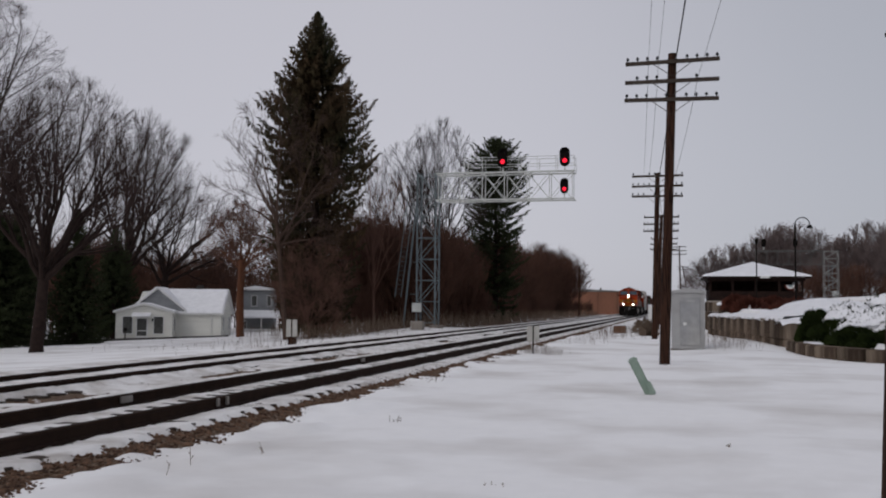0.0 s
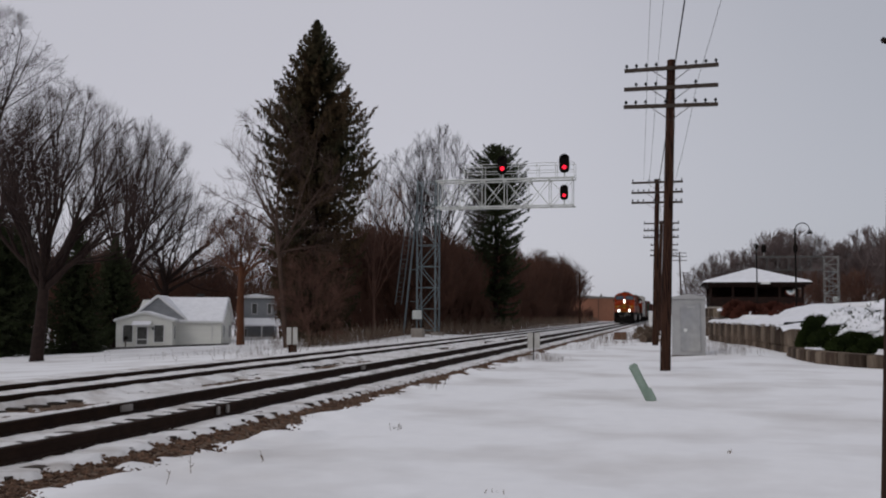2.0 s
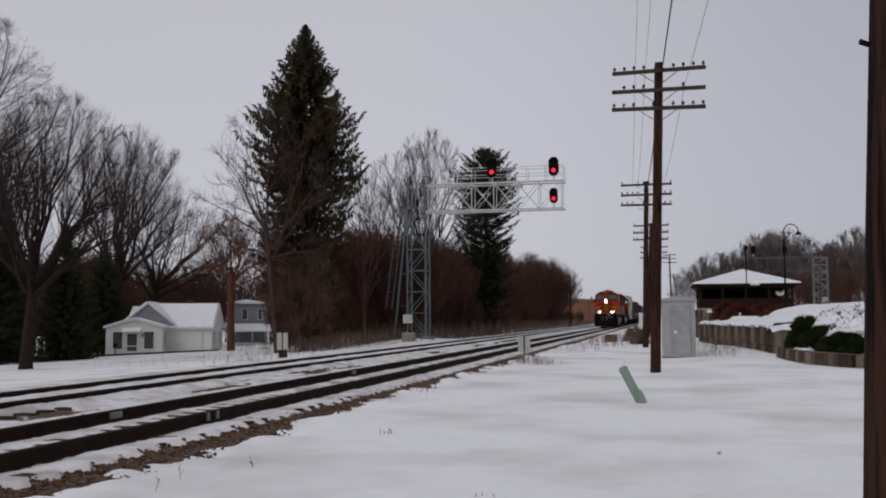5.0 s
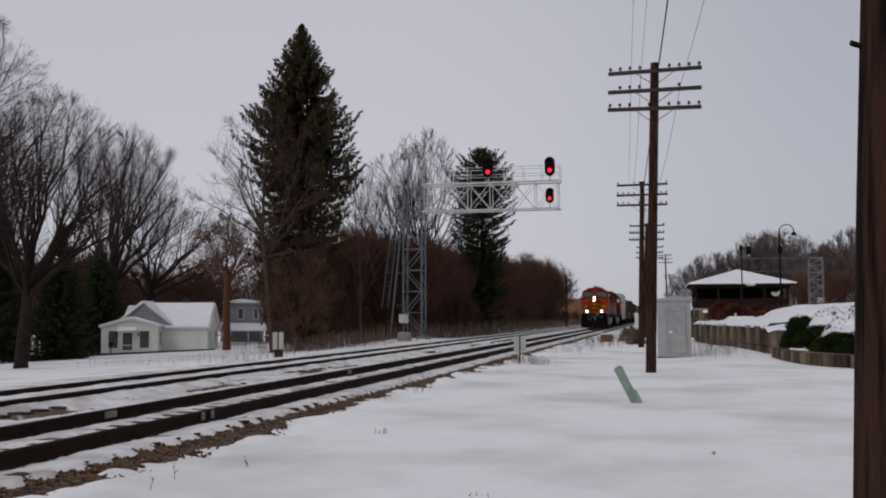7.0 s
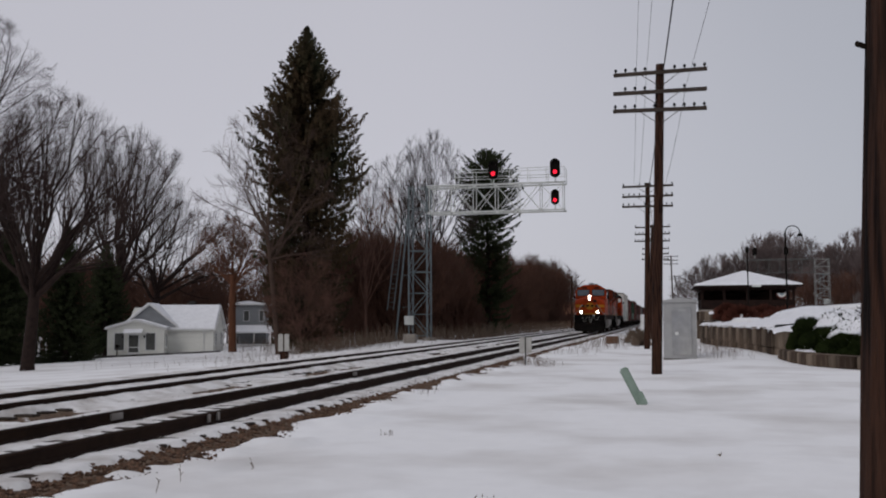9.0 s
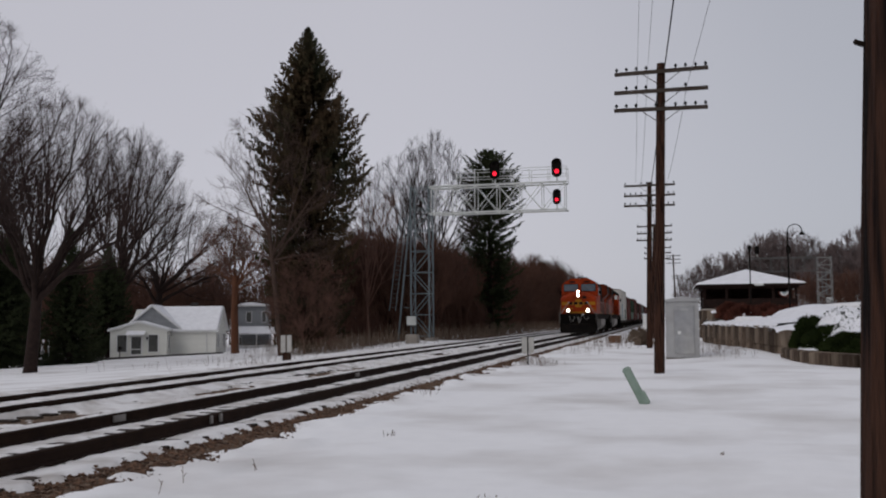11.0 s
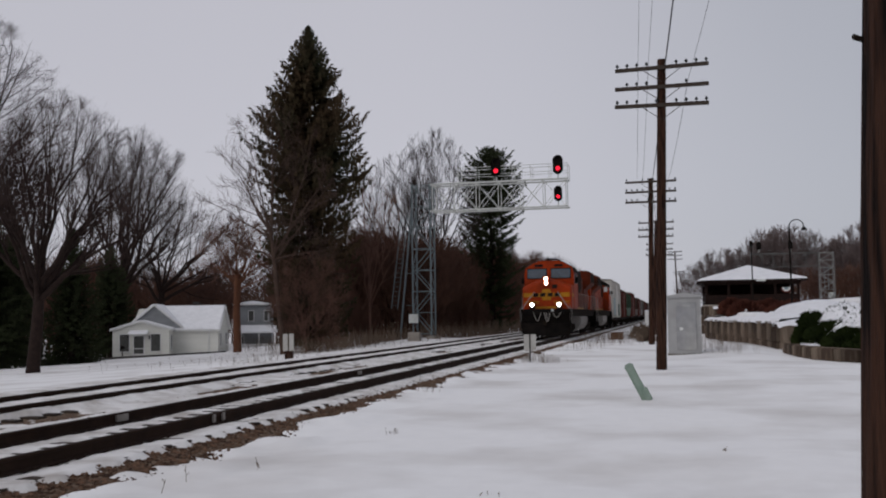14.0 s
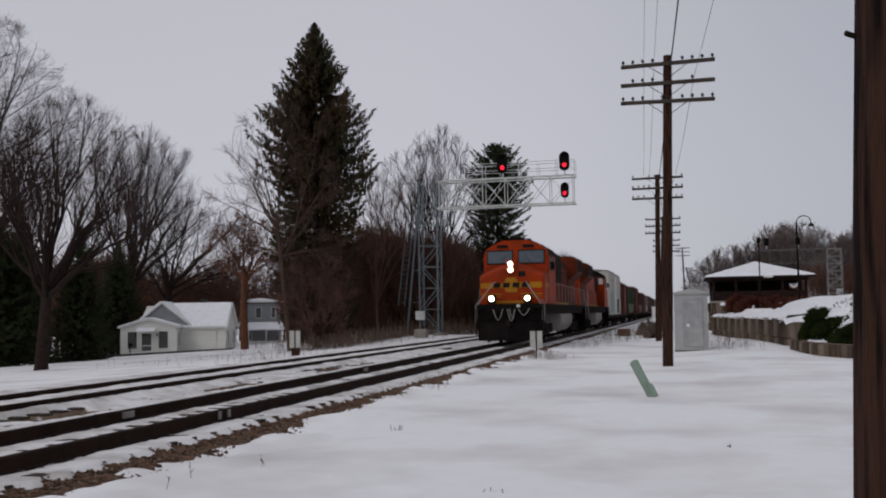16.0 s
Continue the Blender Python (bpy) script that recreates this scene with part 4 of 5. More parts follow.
# ---------------------------------------------------------------- foliage builders
def scatter_leaves(g, rnd, p, n, size, droop, spreadr):
    for _ in range(n):
        c = Vector((p[0] + rnd.gauss(0, spreadr), p[1] + rnd.gauss(0, spreadr), p[2] + rnd.gauss(0, spreadr * 0.6)))
        d = Vector((rnd.uniform(-1, 1), rnd.uniform(-1, 1), rnd.uniform(-1, 1) - droop)).normalized() * size * rnd.uniform(0.6, 1.3)
        s = d.orthogonal().normalized() * size * 0.28
        g.add([tuple(c - s), tuple(c + s), tuple(c + d)], [(0, 1, 2)])


def limb(g, p, q, r0, r1, n=3):
    """Open tapered tube."""
    d = (q - p).normalized()
    a = d.orthogonal().normalized()
    b = d.cross(a)
    k = len(g.v)
    for c, r in ((p, r0), (q, r1)):
        for i in range(n):
            w = 2 * math.pi * i / n
            g.v.append(tuple(c + a * (r * math.cos(w)) + b * (r * math.sin(w))))
    if n == 2:
        g.f.append((k, k + 1, k + 3, k + 2))
    else:
        g.f.extend([(k + i, k + (i + 1) % n, k + n + (i + 1) % n, k + n + i) for i in range(n)])


def bezier(p0, p1, p2, n):
    return [p0 * (1 - t) ** 2 + p1 * (2 * t * (1 - t)) + p2 * t ** 2 for t in [k / n for k in range(n + 1)]]


def dome_crown(seed, trunk_h, trunk_r, centre, radii, limbs=9, kids=(10, 6, 5), top=None, low=0.15, twig=0.006, lift=0.5, sides=(6, 3), fine=1.0, angle=(0.45, 0.95), stout=(0.42, 0.6)):
    """Limbs fanned from the trunk out to a rounded crown, each dividing into ever finer twigs."""
    rnd = random.Random(seed)
    wood, twigs = Geo(), Geo()
    cen, rad = Vector(centre), Vector(radii)
    top = Vector(top or (0, 0, trunk_h))
    limb(wood, Vector((0, 0, -0.6)), Vector((0, 0, 0.3)), trunk_r * 1.45, trunk_r * 1.1, 9)
    knee = top * 0.5 + Vector((rnd.uniform(-0.3, 0.3) * trunk_r, 0, 0))
    limb(wood, Vector((0, 0, 0.3)), knee, trunk_r * 1.1, trunk_r * 0.95, 9)
    limb(wood, knee, top, trunk_r * 0.95, trunk_r * 0.75, 9)

    def room(p, d):
        """How far it is from p along d to the crown's skin."""
        a = Vector(((p.x - cen.x) / rad.x, (p.y - cen.y) / rad.y, (p.z - cen.z) / rad.z))
        b = Vector((d.x / rad.x, d.y / rad.y, d.z / rad.z))
        A, B, C = b.dot(b), a.dot(b), a.dot(a) - 1
        disc = B * B - A * C
        return max(0.0, (-B + math.sqrt(disc)) / A) if disc > 0 else 0.0

    def sprout(pts, r0, r1, lev):
        n = len(pts) - 1
        g = wood if lev < 2 else twigs
        for i in range(n):
            limb(g, pts[i], pts[i + 1], r0 + (r1 - r0) * i / n, r0 + (r1 - r0) * (i + 1) / n, sides[0] if lev < 2 else sides[1])
        if lev > len(kids) - 1:
            return
        total = sum((pts[i + 1] - pts[i]).length for i in range(n))
        m = kids[lev]
        for k in range(m):
            t = min(0.98, (0.18 if lev else 0.28) + 0.80 * (k + rnd.random()) / m)
            i = min(n - 1, int(t * n))
            c = pts[i].lerp(pts[i + 1], t * n - i)
            base = (pts[i + 1] - pts[i]).normalized()
            side = Matrix.Rotation(rnd.uniform(0, 6.283), 3, base) @ base.orthogonal().normalized()
            d = (base + side * rnd.uniform(*angle)).normalized()
            d = (d + Vector((0, 0, lift * 0.35))).normalized()
            L = min(room(c, d) * rnd.uniform(0.8, 1.03), total * (0.62 - 0.28 * t) * rnd.uniform(0.7, 1.25))
            if lev == len(kids) - 1:
                L = max(L, rnd.uniform(0.3, 0.7) * fine)
            if L < 0.15:
                continue
            q = c + d * L + Vector((0, 0, lift * 0.16 * L))
            mid = c + d * (L * 0.5) + Vector((rnd.gauss(0, 0.06), rnd.gauss(0, 0.06), rnd.gauss(0, 0.04))) * L
            ra = max(twig * (1.5 if lev < 2 else 1.0), (r0 + (r1 - r0) * t) * rnd.uniform(0.42, 0.62))
            sprout(bezier(c, mid, q, 3 if lev < 2 else 2), ra, max(twig * 0.6, ra * 0.3), lev + 1)

    for k in range(limbs):
        az = 2.39996 * k + rnd.uniform(-0.3, 0.3)
        el = math.asin(min(0.98, low + (1 - low) * ((k + 0.5) / limbs) * rnd.uniform(0.9, 1.1)))
        tip = cen + Vector((math.cos(az) * math.cos(el) * rad.x, math.sin(az) * math.cos(el) * rad.y, math.sin(el) * rad.z)) * rnd.uniform(0.86, 1.0)
        s = top * rnd.uniform(0.72, 1.0)
        mid = s.lerp(tip, 0.45) + Vector((0, 0, lift * 0.22 * (tip - s).length * (1 - math.sin(el)))) + Vector((rnd.gauss(0, 0.05), rnd.gauss(0, 0.05), 0)) * (tip - s).length
        pts = bezier(s, mid, tip, 7)
        for p in pts[1:-1]:
            p += Vector((rnd.gauss(0, 0.012), rnd.gauss(0, 0.012), rnd.gauss(0, 0.008))) * (tip - s).length
        sprout(pts, trunk_r * rnd.uniform(*stout), max(twig, trunk_r * 0.04), 0)
    return wood, twigs


def bare_tree(x, y, z, label, seed, trunk_h, trunk_r, centre, radii, leaves=None, bark=None, twigmat=None, **kw):
    wood, twigs = dome_crown(seed, trunk_h, trunk_r, centre, radii, **kw)
    ob = thing("bare_tree", pose(x, y, z), label, "tree", "leafless trees")
    part("trunk", raw("trunk", wood.v, wood.f, bark or BARK, True), None, ob)
    part("branchwork", raw("branchwork", twigs.v, twigs.f, twigmat or TWIG), None, ob, "thin bare twigs")
    if leaves:
        rnd = random.Random(seed + 1)
        g = Geo()
        for i in range(0, len(twigs.v), 6):
            if rnd.random() < leaves[1]:
                scatter_leaves(g, rnd, twigs.v[i], 1, 0.13, 0.5, 0.1)
        part("foliage", raw("foliage", g.v, g.f, leaves[0]), None, ob, "withered brown leaves still hanging")
    return ob


def conifer(x, y, z, label, seed, height, profile, material, boughs=420, rise=0.10, droop=0.30, tip=0.22, start=0.12, spray=0.55, hang=0.30, ragged=0.25, trunk_r=0.30, name="spruce_tree"):
    """Boughs in a loose spiral, each a flat fan of needle sprays; profile: (share of height, radius)."""
    rnd = random.Random(seed)
    ob = thing(name, pose(x, y, z), label, "tree")
    tr, g = Geo(), Geo()
    for i in range(8):
        limb(tr, Vector((0, 0, -0.5 + (height + 0.3) * i / 8)), Vector((0, 0, -0.5 + (height + 0.3) * (i + 1) / 8)), trunk_r * (1 - i / 8) + 0.025, trunk_r * (1 - (i + 1) / 8) + 0.025, 7)

    def radius(t):
        for (a, ra), (b, rb) in zip(profile, profile[1:]):
            if t <= b:
                return ra + (rb - ra) * (t - a) / (b - a)
        return profile[-1][1]

    def blade(c, d, w):
        """One narrow pointed spray."""
        m = c + d * 0.42
        g.add([tuple(c), tuple(m + w), tuple(c + d), tuple(m - w)], [(0, 1, 2, 3)])
    t0 = profile[0][0]
    for b in range(boughs):
        t = t0 + (1 - t0) * (1 - (1 - (b + rnd.random()) / boughs) ** 1.25)
        R = radius(t)
        a = 2.39996 * b + rnd.uniform(-0.35, 0.35)
        wob = noise.noise((math.cos(a) * 1.5 + seed, math.sin(a) * 1.5, t * height * 0.55))
        if wob < -0.38 + 0.16 * ease(0.50, 0.32, t) and t < 0.93:
            continue
        L = R * (rnd.uniform(1 - ragged, 1.05) + 0.30 * wob)
        out, side = Vector((math.cos(a), math.sin(a), 0)), Vector((-math.sin(a), math.cos(a), 0))
        up = rise + 0.35 * ease(0.82, 1.0, t) - 0.15 * ease(0.45, 0.1, t)
        dr = droop * (0.75 + 0.6 * (1 - t))
        n = max(4, int(L / 0.13))
        last = Vector((0, 0, t * height))
        size = min(spray, 0.14 + 0.22 * R)
        for i in range(n + 1):
            u = i / n
            c = out * (L * u) + Vector((0, 0, t * height + L * (up * u - dr * u ** 1.6 + tip * u ** 4)))
            if i % 3 == 2 or i == n:
                limb(tr, last, c, 0.035 * (1.1 - u), 0.02 * (1.1 - u) + 0.004, 3)
                last = c
            if u < start:
                continue
            reach = size * (1.15 - 0.55 * u)
            for s in (-1, 1):
                d = (out * rnd.uniform(0.35, 0.8) + side * (s * rnd.uniform(0.5, 1.0)) + Vector((0, 0, rnd.uniform(-0.35, 0.12)))) * (reach * rnd.uniform(0.6, 1.15))
                blade(c, d, (out * 0.5 - side * s * 0.3).normalized() * (reach * 0.15) + Vector((0, 0, rnd.uniform(-0.04, 0.04))))
                h = Vector((rnd.gauss(0, 0.12), rnd.gauss(0, 0.12), -1)) * (hang * min(1, 0.35 + R * 0.3) * rnd.uniform(0.5, 1.2))
                blade(c + d * rnd.uniform(0.1, 0.6), h, (out if rnd.random() < 0.5 else side) * rnd.uniform(0.05, 0.09))
        blade(last - out * 0.05, out * size * 0.75 + Vector((0, 0, size * 0.35)), side * 0.07)
        blade(last, out * size * 0.6 + Vector((0, 0, size * 0.1)), Vector((0, 0, 0.06)))
    for k in range(16):
        a = k * 2.4
        blade(Vector((0, 0, height - 0.06 * k - 0.3)), Vector((math.cos(a) * 0.16, math.sin(a) * 0.16, 0.3)), Vector((-math.sin(a), math.cos(a), 0)) * 0.04)
    part("trunk", raw("trunk", tr.v, tr.f, BARK), None, ob)
    part("crown", raw("crown", g.v, g.f, material), None, ob, "dense dark needle boughs")
    return ob


# ---------------------------------------------------------------- trees
conifer(-23.2, 62.0, -0.6, "tall dark green spruce with drooping boughs", 3, 22.0, ((0.05, 2.3), (0.20, 2.8), (0.30, 3.1), (0.38, 2.7), (0.46, 3.2), (0.54, 3.95), (0.63, 4.0), (0.70, 3.5), (0.78, 2.7), (0.85, 1.9), (0.91, 1.15), (0.955, 0.5), (1.0, 0.03)), NEEDLE, boughs=760, ragged=0.30, rise=0.03, droop=0.34, tip=0.40, spray=0.62, hang=0.42)
conifer(-16.8, 95.0, -0.9, "dark green pine behind the signal tower", 8, 18.9, ((0.04, 2.6), (0.30, 3.0), (0.55, 3.1), (0.70, 3.1), (0.80, 3.4), (0.87, 2.7), (0.94, 1.7), (1.0, 0.4)), PINE, boughs=470, rise=0.34, droop=0.24, tip=0.22, start=0.25, spray=0.85, hang=0.3, ragged=0.55, name="pine_tree")
conifer(-49.4, 75.0, -2.0, "dark evergreen at the edge of the yard", 21, 11.6, ((0.02, 2.7), (0.3, 2.4), (0.7, 1.3), (1.0, 0.1)), PINE, boughs=420)
conifer(-53.5, 70.0, -2.1, "dark evergreen beyond the lawn", 23, 12.0, ((0.02, 4.0), (0.4, 3.6), (0.8, 1.8), (1.0, 0.1)), PINE, boughs=460)
conifer(-62.0, 84.0, -2.3, "dark evergreen beyond the lawn", 24, 13.0, ((0.02, 4.6), (0.4, 3.8), (0.8, 1.8), (1.0, 0.1)), PINE, boughs=460)
conifer(-60.5, 99.0, -2.3, "dark evergreen behind the bare trees", 22, 12.5, ((0.02, 3.6), (0.4, 2.8), (0.8, 1.3), (1.0, 0.1)), PINE, boughs=380)
PALETWIG = mat("pale_twig", (0.095, 0.064, 0.050), 0.95, col2=(0.055, 0.035, 0.028), scale=0.8, fine=6, bump=0)
RUSTTWIG = mat("russet_twig", (0.150, 0.082, 0.062), 0.95, col2=(0.085, 0.045, 0.034), scale=0.7, fine=5, bump=0)
bare_tree(-34.0, 48.0, -1.1, "large bare shade tree with fanned limbs on the lawn", 101, 4.6, 0.34, (0.9, 0.0, 7.4), (6.3, 5.6, 7.8), limbs=15, kids=(12, 7, 5), top=(0.35, 0, 4.7), low=-0.02, lift=0.42, angle=(0.32, 0.78))
bare_tree(-49.2, 60.0, -1.9, "tall bare tree with dense drooping twigs", 102, 9.0, 0.45, (0.2, 0.0, 16.0), (8.6, 7.0, 9.8), limbs=18, kids=(13, 8, 6), low=-0.35, lift=0.12, twig=0.008, angle=(0.6, 1.2))
bare_tree(-64.6, 108.0, -2.4, "bare spreading tree with an upright rounded crown", 103, 9.5, 0.5, (1.6, 0.0, 16.4), (8.4, 7.0, 11.4), limbs=13, kids=(11, 7, 5), top=(0.2, 0, 10.0), low=-0.05, lift=0.4, twig=0.012, angle=(0.32, 0.78))
bare_tree(-62.0, 113.0, -2.4, "low wide bare tree behind the house", 104, 8.0, 0.45, (3.2, 0.0, 11.4), (9.4, 7.0, 7.4), limbs=11, kids=(10, 6, 5), low=-0.15, lift=0.3, twig=0.013, angle=(0.6, 1.2))
bare_tree(-23.3, 57.5, -0.6, "pale bare tree standing in front of the spruce", 105, 7.2, 0.16, (-1.0, 0.0, 9.0), (4.9, 1.6, 6.6), limbs=11, kids=(9, 6, 4), top=(-0.7, 0, 7.4), low=-0.45, lift=0.2, bark=PALETWIG, twigmat=PALETWIG, twig=0.008, angle=(0.6, 1.3))
bare_tree(-21.9, 57.8, -0.6, "low russet sapling with thin crowded twigs", 109, 1.0, 0.045, (0.2, 0.0, 3.2), (2.7, 1.4, 3.4), limbs=13, kids=(9, 6, 4), low=-0.75, lift=0.25, bark=RUSTTWIG, twigmat=RUSTTWIG, twig=0.007, angle=(0.6, 1.3))
bare_tree(-20.3, 66.0, -0.5, "slender bare sapling beside the spruce", 110, 3.5, 0.10, (0.2, 0.0, 7.4), (2.3, 2.0, 5.0), limbs=8, kids=(8, 5, 4), low=-0.2, bark=RUSTTWIG, twigmat=RUSTTWIG, twig=0.009)
bare_tree(-24.4, 88.0, -0.7, "bare tree behind the signal tower", 106, 6.0, 0.22, (0.4, 0.0, 10.8), (4.3, 3.5, 7.0), limbs=9, kids=(8, 5, 4), low=-0.05, lift=0.4, twig=0.011, angle=(0.35, 0.8), twigmat=BARK)
bare_tree(-20.5, 85.0, -0.7, "bare tree with upright limbs behind the tower", 107, 5.5, 0.25, (0.3, 0.0, 11.2), (4.3, 3.4, 7.9), limbs=11, kids=(9, 5, 4), low=-0.05, lift=0.4, twig=0.011, angle=(0.35, 0.8), twigmat=BARK)
DEADLEAF = mat("dead_leaves", (0.15, 0.075, 0.055), 0.9, col2=(0.10, 0.05, 0.04), scale=1, fine=6, bump=0)
# the warm light on the lower trunk is put into this bark colour
TRUNKB = mat("orange_lit_bark", (0.15, 0.065, 0.035), 0.9, col2=(0.09, 0.04, 0.025), scale=3, fine=20, bump=0.4, stretch=(2, 2, 0.4))
bare_tree(-38.9, 85.0, -1.7, "tree with withered brown leaves and reddish trunk", 108, 7.6, 0.36, (0.1, 0.0, 9.0), (4.3, 3.4, 4.0), leaves=(DEADLEAF, 0.12), bark=TRUNKB, twigmat=RUSTTWIG, limbs=12, kids=(10, 7, 5), low=-0.45, lift=0.25, twig=0.010, stout=(0.26, 0.38))


# woods made of many small bare trees
def wood_template(seed, wide, high, limbs, kids, twig, low):
    wd, tw = dome_crown(seed, 9.0 * 0.14, 0.10, (0, 0, 9.0 - high), (wide, wide, high), limbs=limbs, kids=kids, low=low, twig=twig, sides=(3, 2), lift=0.6, fine=1.2)
    n0 = len(wd.v)
    quads = [f for f in wd.f if len(f) == 4] + [tuple(i + n0 for i in f) for f in tw.f]
    return np.array(wd.v + tw.v), np.array(quads)


brush_shapes = [wood_template(300 + k, 2.0 + 0.3 * (k % 3), 4.6, 8, (7, 5, 3), 0.016, 0.1) for k in range(6)]
far_shapes = [wood_template(330 + k, 2.4, 4.6, 7, (6, 4), 0.024, 0.1) for k in range(5)]
round_shapes = [wood_template(400 + k, 3.9, 3.9, 13, (9, 6, 3), 0.020, -0.3) for k in range(4)]


def woods(name, label, spots, material, seed, shapes):
    rnd = random.Random(seed)
    V, F, k = [], [], 0
    for x, y, z, h in spots:
        v, f = shapes[rnd.randrange(len(shapes))]
        a, s = rnd.uniform(0, 6.28), h / 9.0
        c, sn = math.cos(a) * s, math.sin(a) * s
        V.append(np.stack([v[:, 0] * c - v[:, 1] * sn + x, v[:, 0] * sn + v[:, 1] * c + y, v[:, 2] * s + z], 1))
        F.append(f + k)
        k += len(v)
    V, F = np.concatenate(V), np.concatenate(F)
    me = bpy.data.meshes.new(name)
    me.from_pydata(V.tolist(), [], F.tolist())
    me.materials.append(material)
    return tagged(new(name, me), label, "woods", kind="stuff")


rw = random.Random(77)
spots = []
for i in range(190):
    y = 72 + 170 * rw.random() ** 1.5
    x = -17.2 - 2.6 * ease(85, 130, y) - 13 * rw.random() ** 1.3 - (y - 72) * 0.012
    edge = ease(-17, -21, x)
    spots.append((x, y, -0.5, rw.uniform(6.2, 8.8) + (y - 80) * 0.030 + 2.5 * edge * rw.random()))
for i in range(200):
    y = 60 + 190 * rw.random() ** 1.5
    x = -15.8 - 1.6 * ease(85, 130, y) - (5 if y < 76 else 0) - 7 * rw.random() - (y - 72) * 0.012
    if x / y > -0.33:
        spots.append((x, y, -0.5, rw.uniform(2.4, 4.4)))
woods("lineside_woods", "dense brown leafless brush and trees along the track", spots, BRUSH, 1, brush_shapes)
spots = []
for i in range(380):
    y = 116 + 42 * rw.random()
    x = y * rw.uniform(-0.80, -0.20)
    if -0.470 < x / y < -0.400 and y < 158:
        continue
    spots.append((x, y, -2.8, (rw.uniform(9, 14) if i % 2 else rw.uniform(3.5, 6.5)) * (1 + 0.2 * ease(-0.56, -0.66, x / y))))
for i in range(40):
    y = 168 + 22 * rw.random()
    spots.append((y * rw.uniform(-0.48, -0.38), y, -3.0, rw.uniform(9, 15)))
woods("far_woods", "dark leafless woods behind the houses", spots, BRUSH, 2, far_shapes)
# distance haze is put into the colour: twigs lightened and greyed
FARTWIG = mat("hazy_far_twig", (0.165, 0.128, 0.122), 0.95, col2=(0.095, 0.070, 0.066), scale=0.3, fine=2, bump=0)
spots = [(7.4, 205, 1.0, 11.8), (10.6, 208, 1.0, 13.2), (5.2, 212, 1.0, 9.8),
         (17.3, 205, 1.0, 14.6), (20.5, 208, 1.0, 17.0), (24.0, 206, 1.0, 17.2), (27.0, 210, 1.0, 16.0), (22.2, 214, 1.0, 16.6)]
for i in range(26):
    x = 27 + 30 * rw.random()
    spots.append((x, 186 + 12 * rw.random(), 1.0, (11.8 + 4.0 * ease(28, 36, x)) * rw.uniform(0.88, 1.05)))
woods("far_trees", "distant bare round-crowned trees beyond the pavilion", spots, FARTWIG, 3, round_shapes)
spots = [(20 + 30 * rw.random(), 160 + 10 * rw.random(), 1.0, rw.uniform(4.5, 8.0)) for i in range(70)]
woods("park_thicket", "dark bare thicket behind the second signal", spots, BRUSH, 4, far_shapes)


# ---------------------------------------------------------------- houses
SIDING = mat("white_siding", (0.68, 0.675, 0.63), 0.7, col2=(0.60, 0.595, 0.55), scale=0.8, fine=12, bump=0.1, stretch=(0.3, 0.3, 6))
GREYSIDE = mat("grey_shingle", (0.26, 0.27, 0.28), 0.8, col2=(0.20, 0.205, 0.215), scale=1.5, fine=14, bump=0.2, stretch=(1, 1, 3))
DARKWIN = mat("window_glass", (0.10, 0.10, 0.095), 0.12, spec=0.6, bump=0)
TRIM = mat("white_trim", (0.70, 0.70, 0.69), 0.6, col2=(0.62, 0.62, 0.61), scale=2, fine=20, bump=0.05)
DKROOF = mat("roof_shingle", (0.06, 0.055, 0.052), 0.9, col2=(0.04, 0.036, 0.034), scale=3, fine=25, bump=0.3)


def window(parent, x0, x1, y, z0, z1, name="window"):
    w = part(name, Geo().box(x0, x1, y - 0.03, y + 0.03, z0, z1), DARKWIN, parent, "dark window with white frame")
    f = 0.07
    part("frame", Geo().box(x0 - f, x0, y - 0.07, y, z0 - f, z1 + f).box(x1, x1 + f, y - 0.07, y, z0 - f, z1 + f).box(x0, x1, y - 0.07, y, z1, z1 + f), TRIM, w)
    part("sill", Geo().box(x0 - 0.1, x1 + 0.1, y - 0.12, y, z0 - 0.12, z0 - 0.05), TRIM, w)
    return w


def side_window(parent, x, y0, y1, z0, z1):
    w = part("window", Geo().box(x - 0.03, x + 0.03, y0, y1, z0, z1), DARKWIN, parent, "dark side window")
    part("frame", Geo().box(x, x + 0.06, y0 - 0.07, y0, z0, z1).box(x, x + 0.06, y1, y1 + 0.07, z0, z1).box(x, x + 0.06, y0 - 0.07, y1 + 0.07, z1, z1 + 0.08).box(x, x + 0.06, y0 - 0.07, y1 + 0.07, z0 - 0.08, z0), TRIM, w)


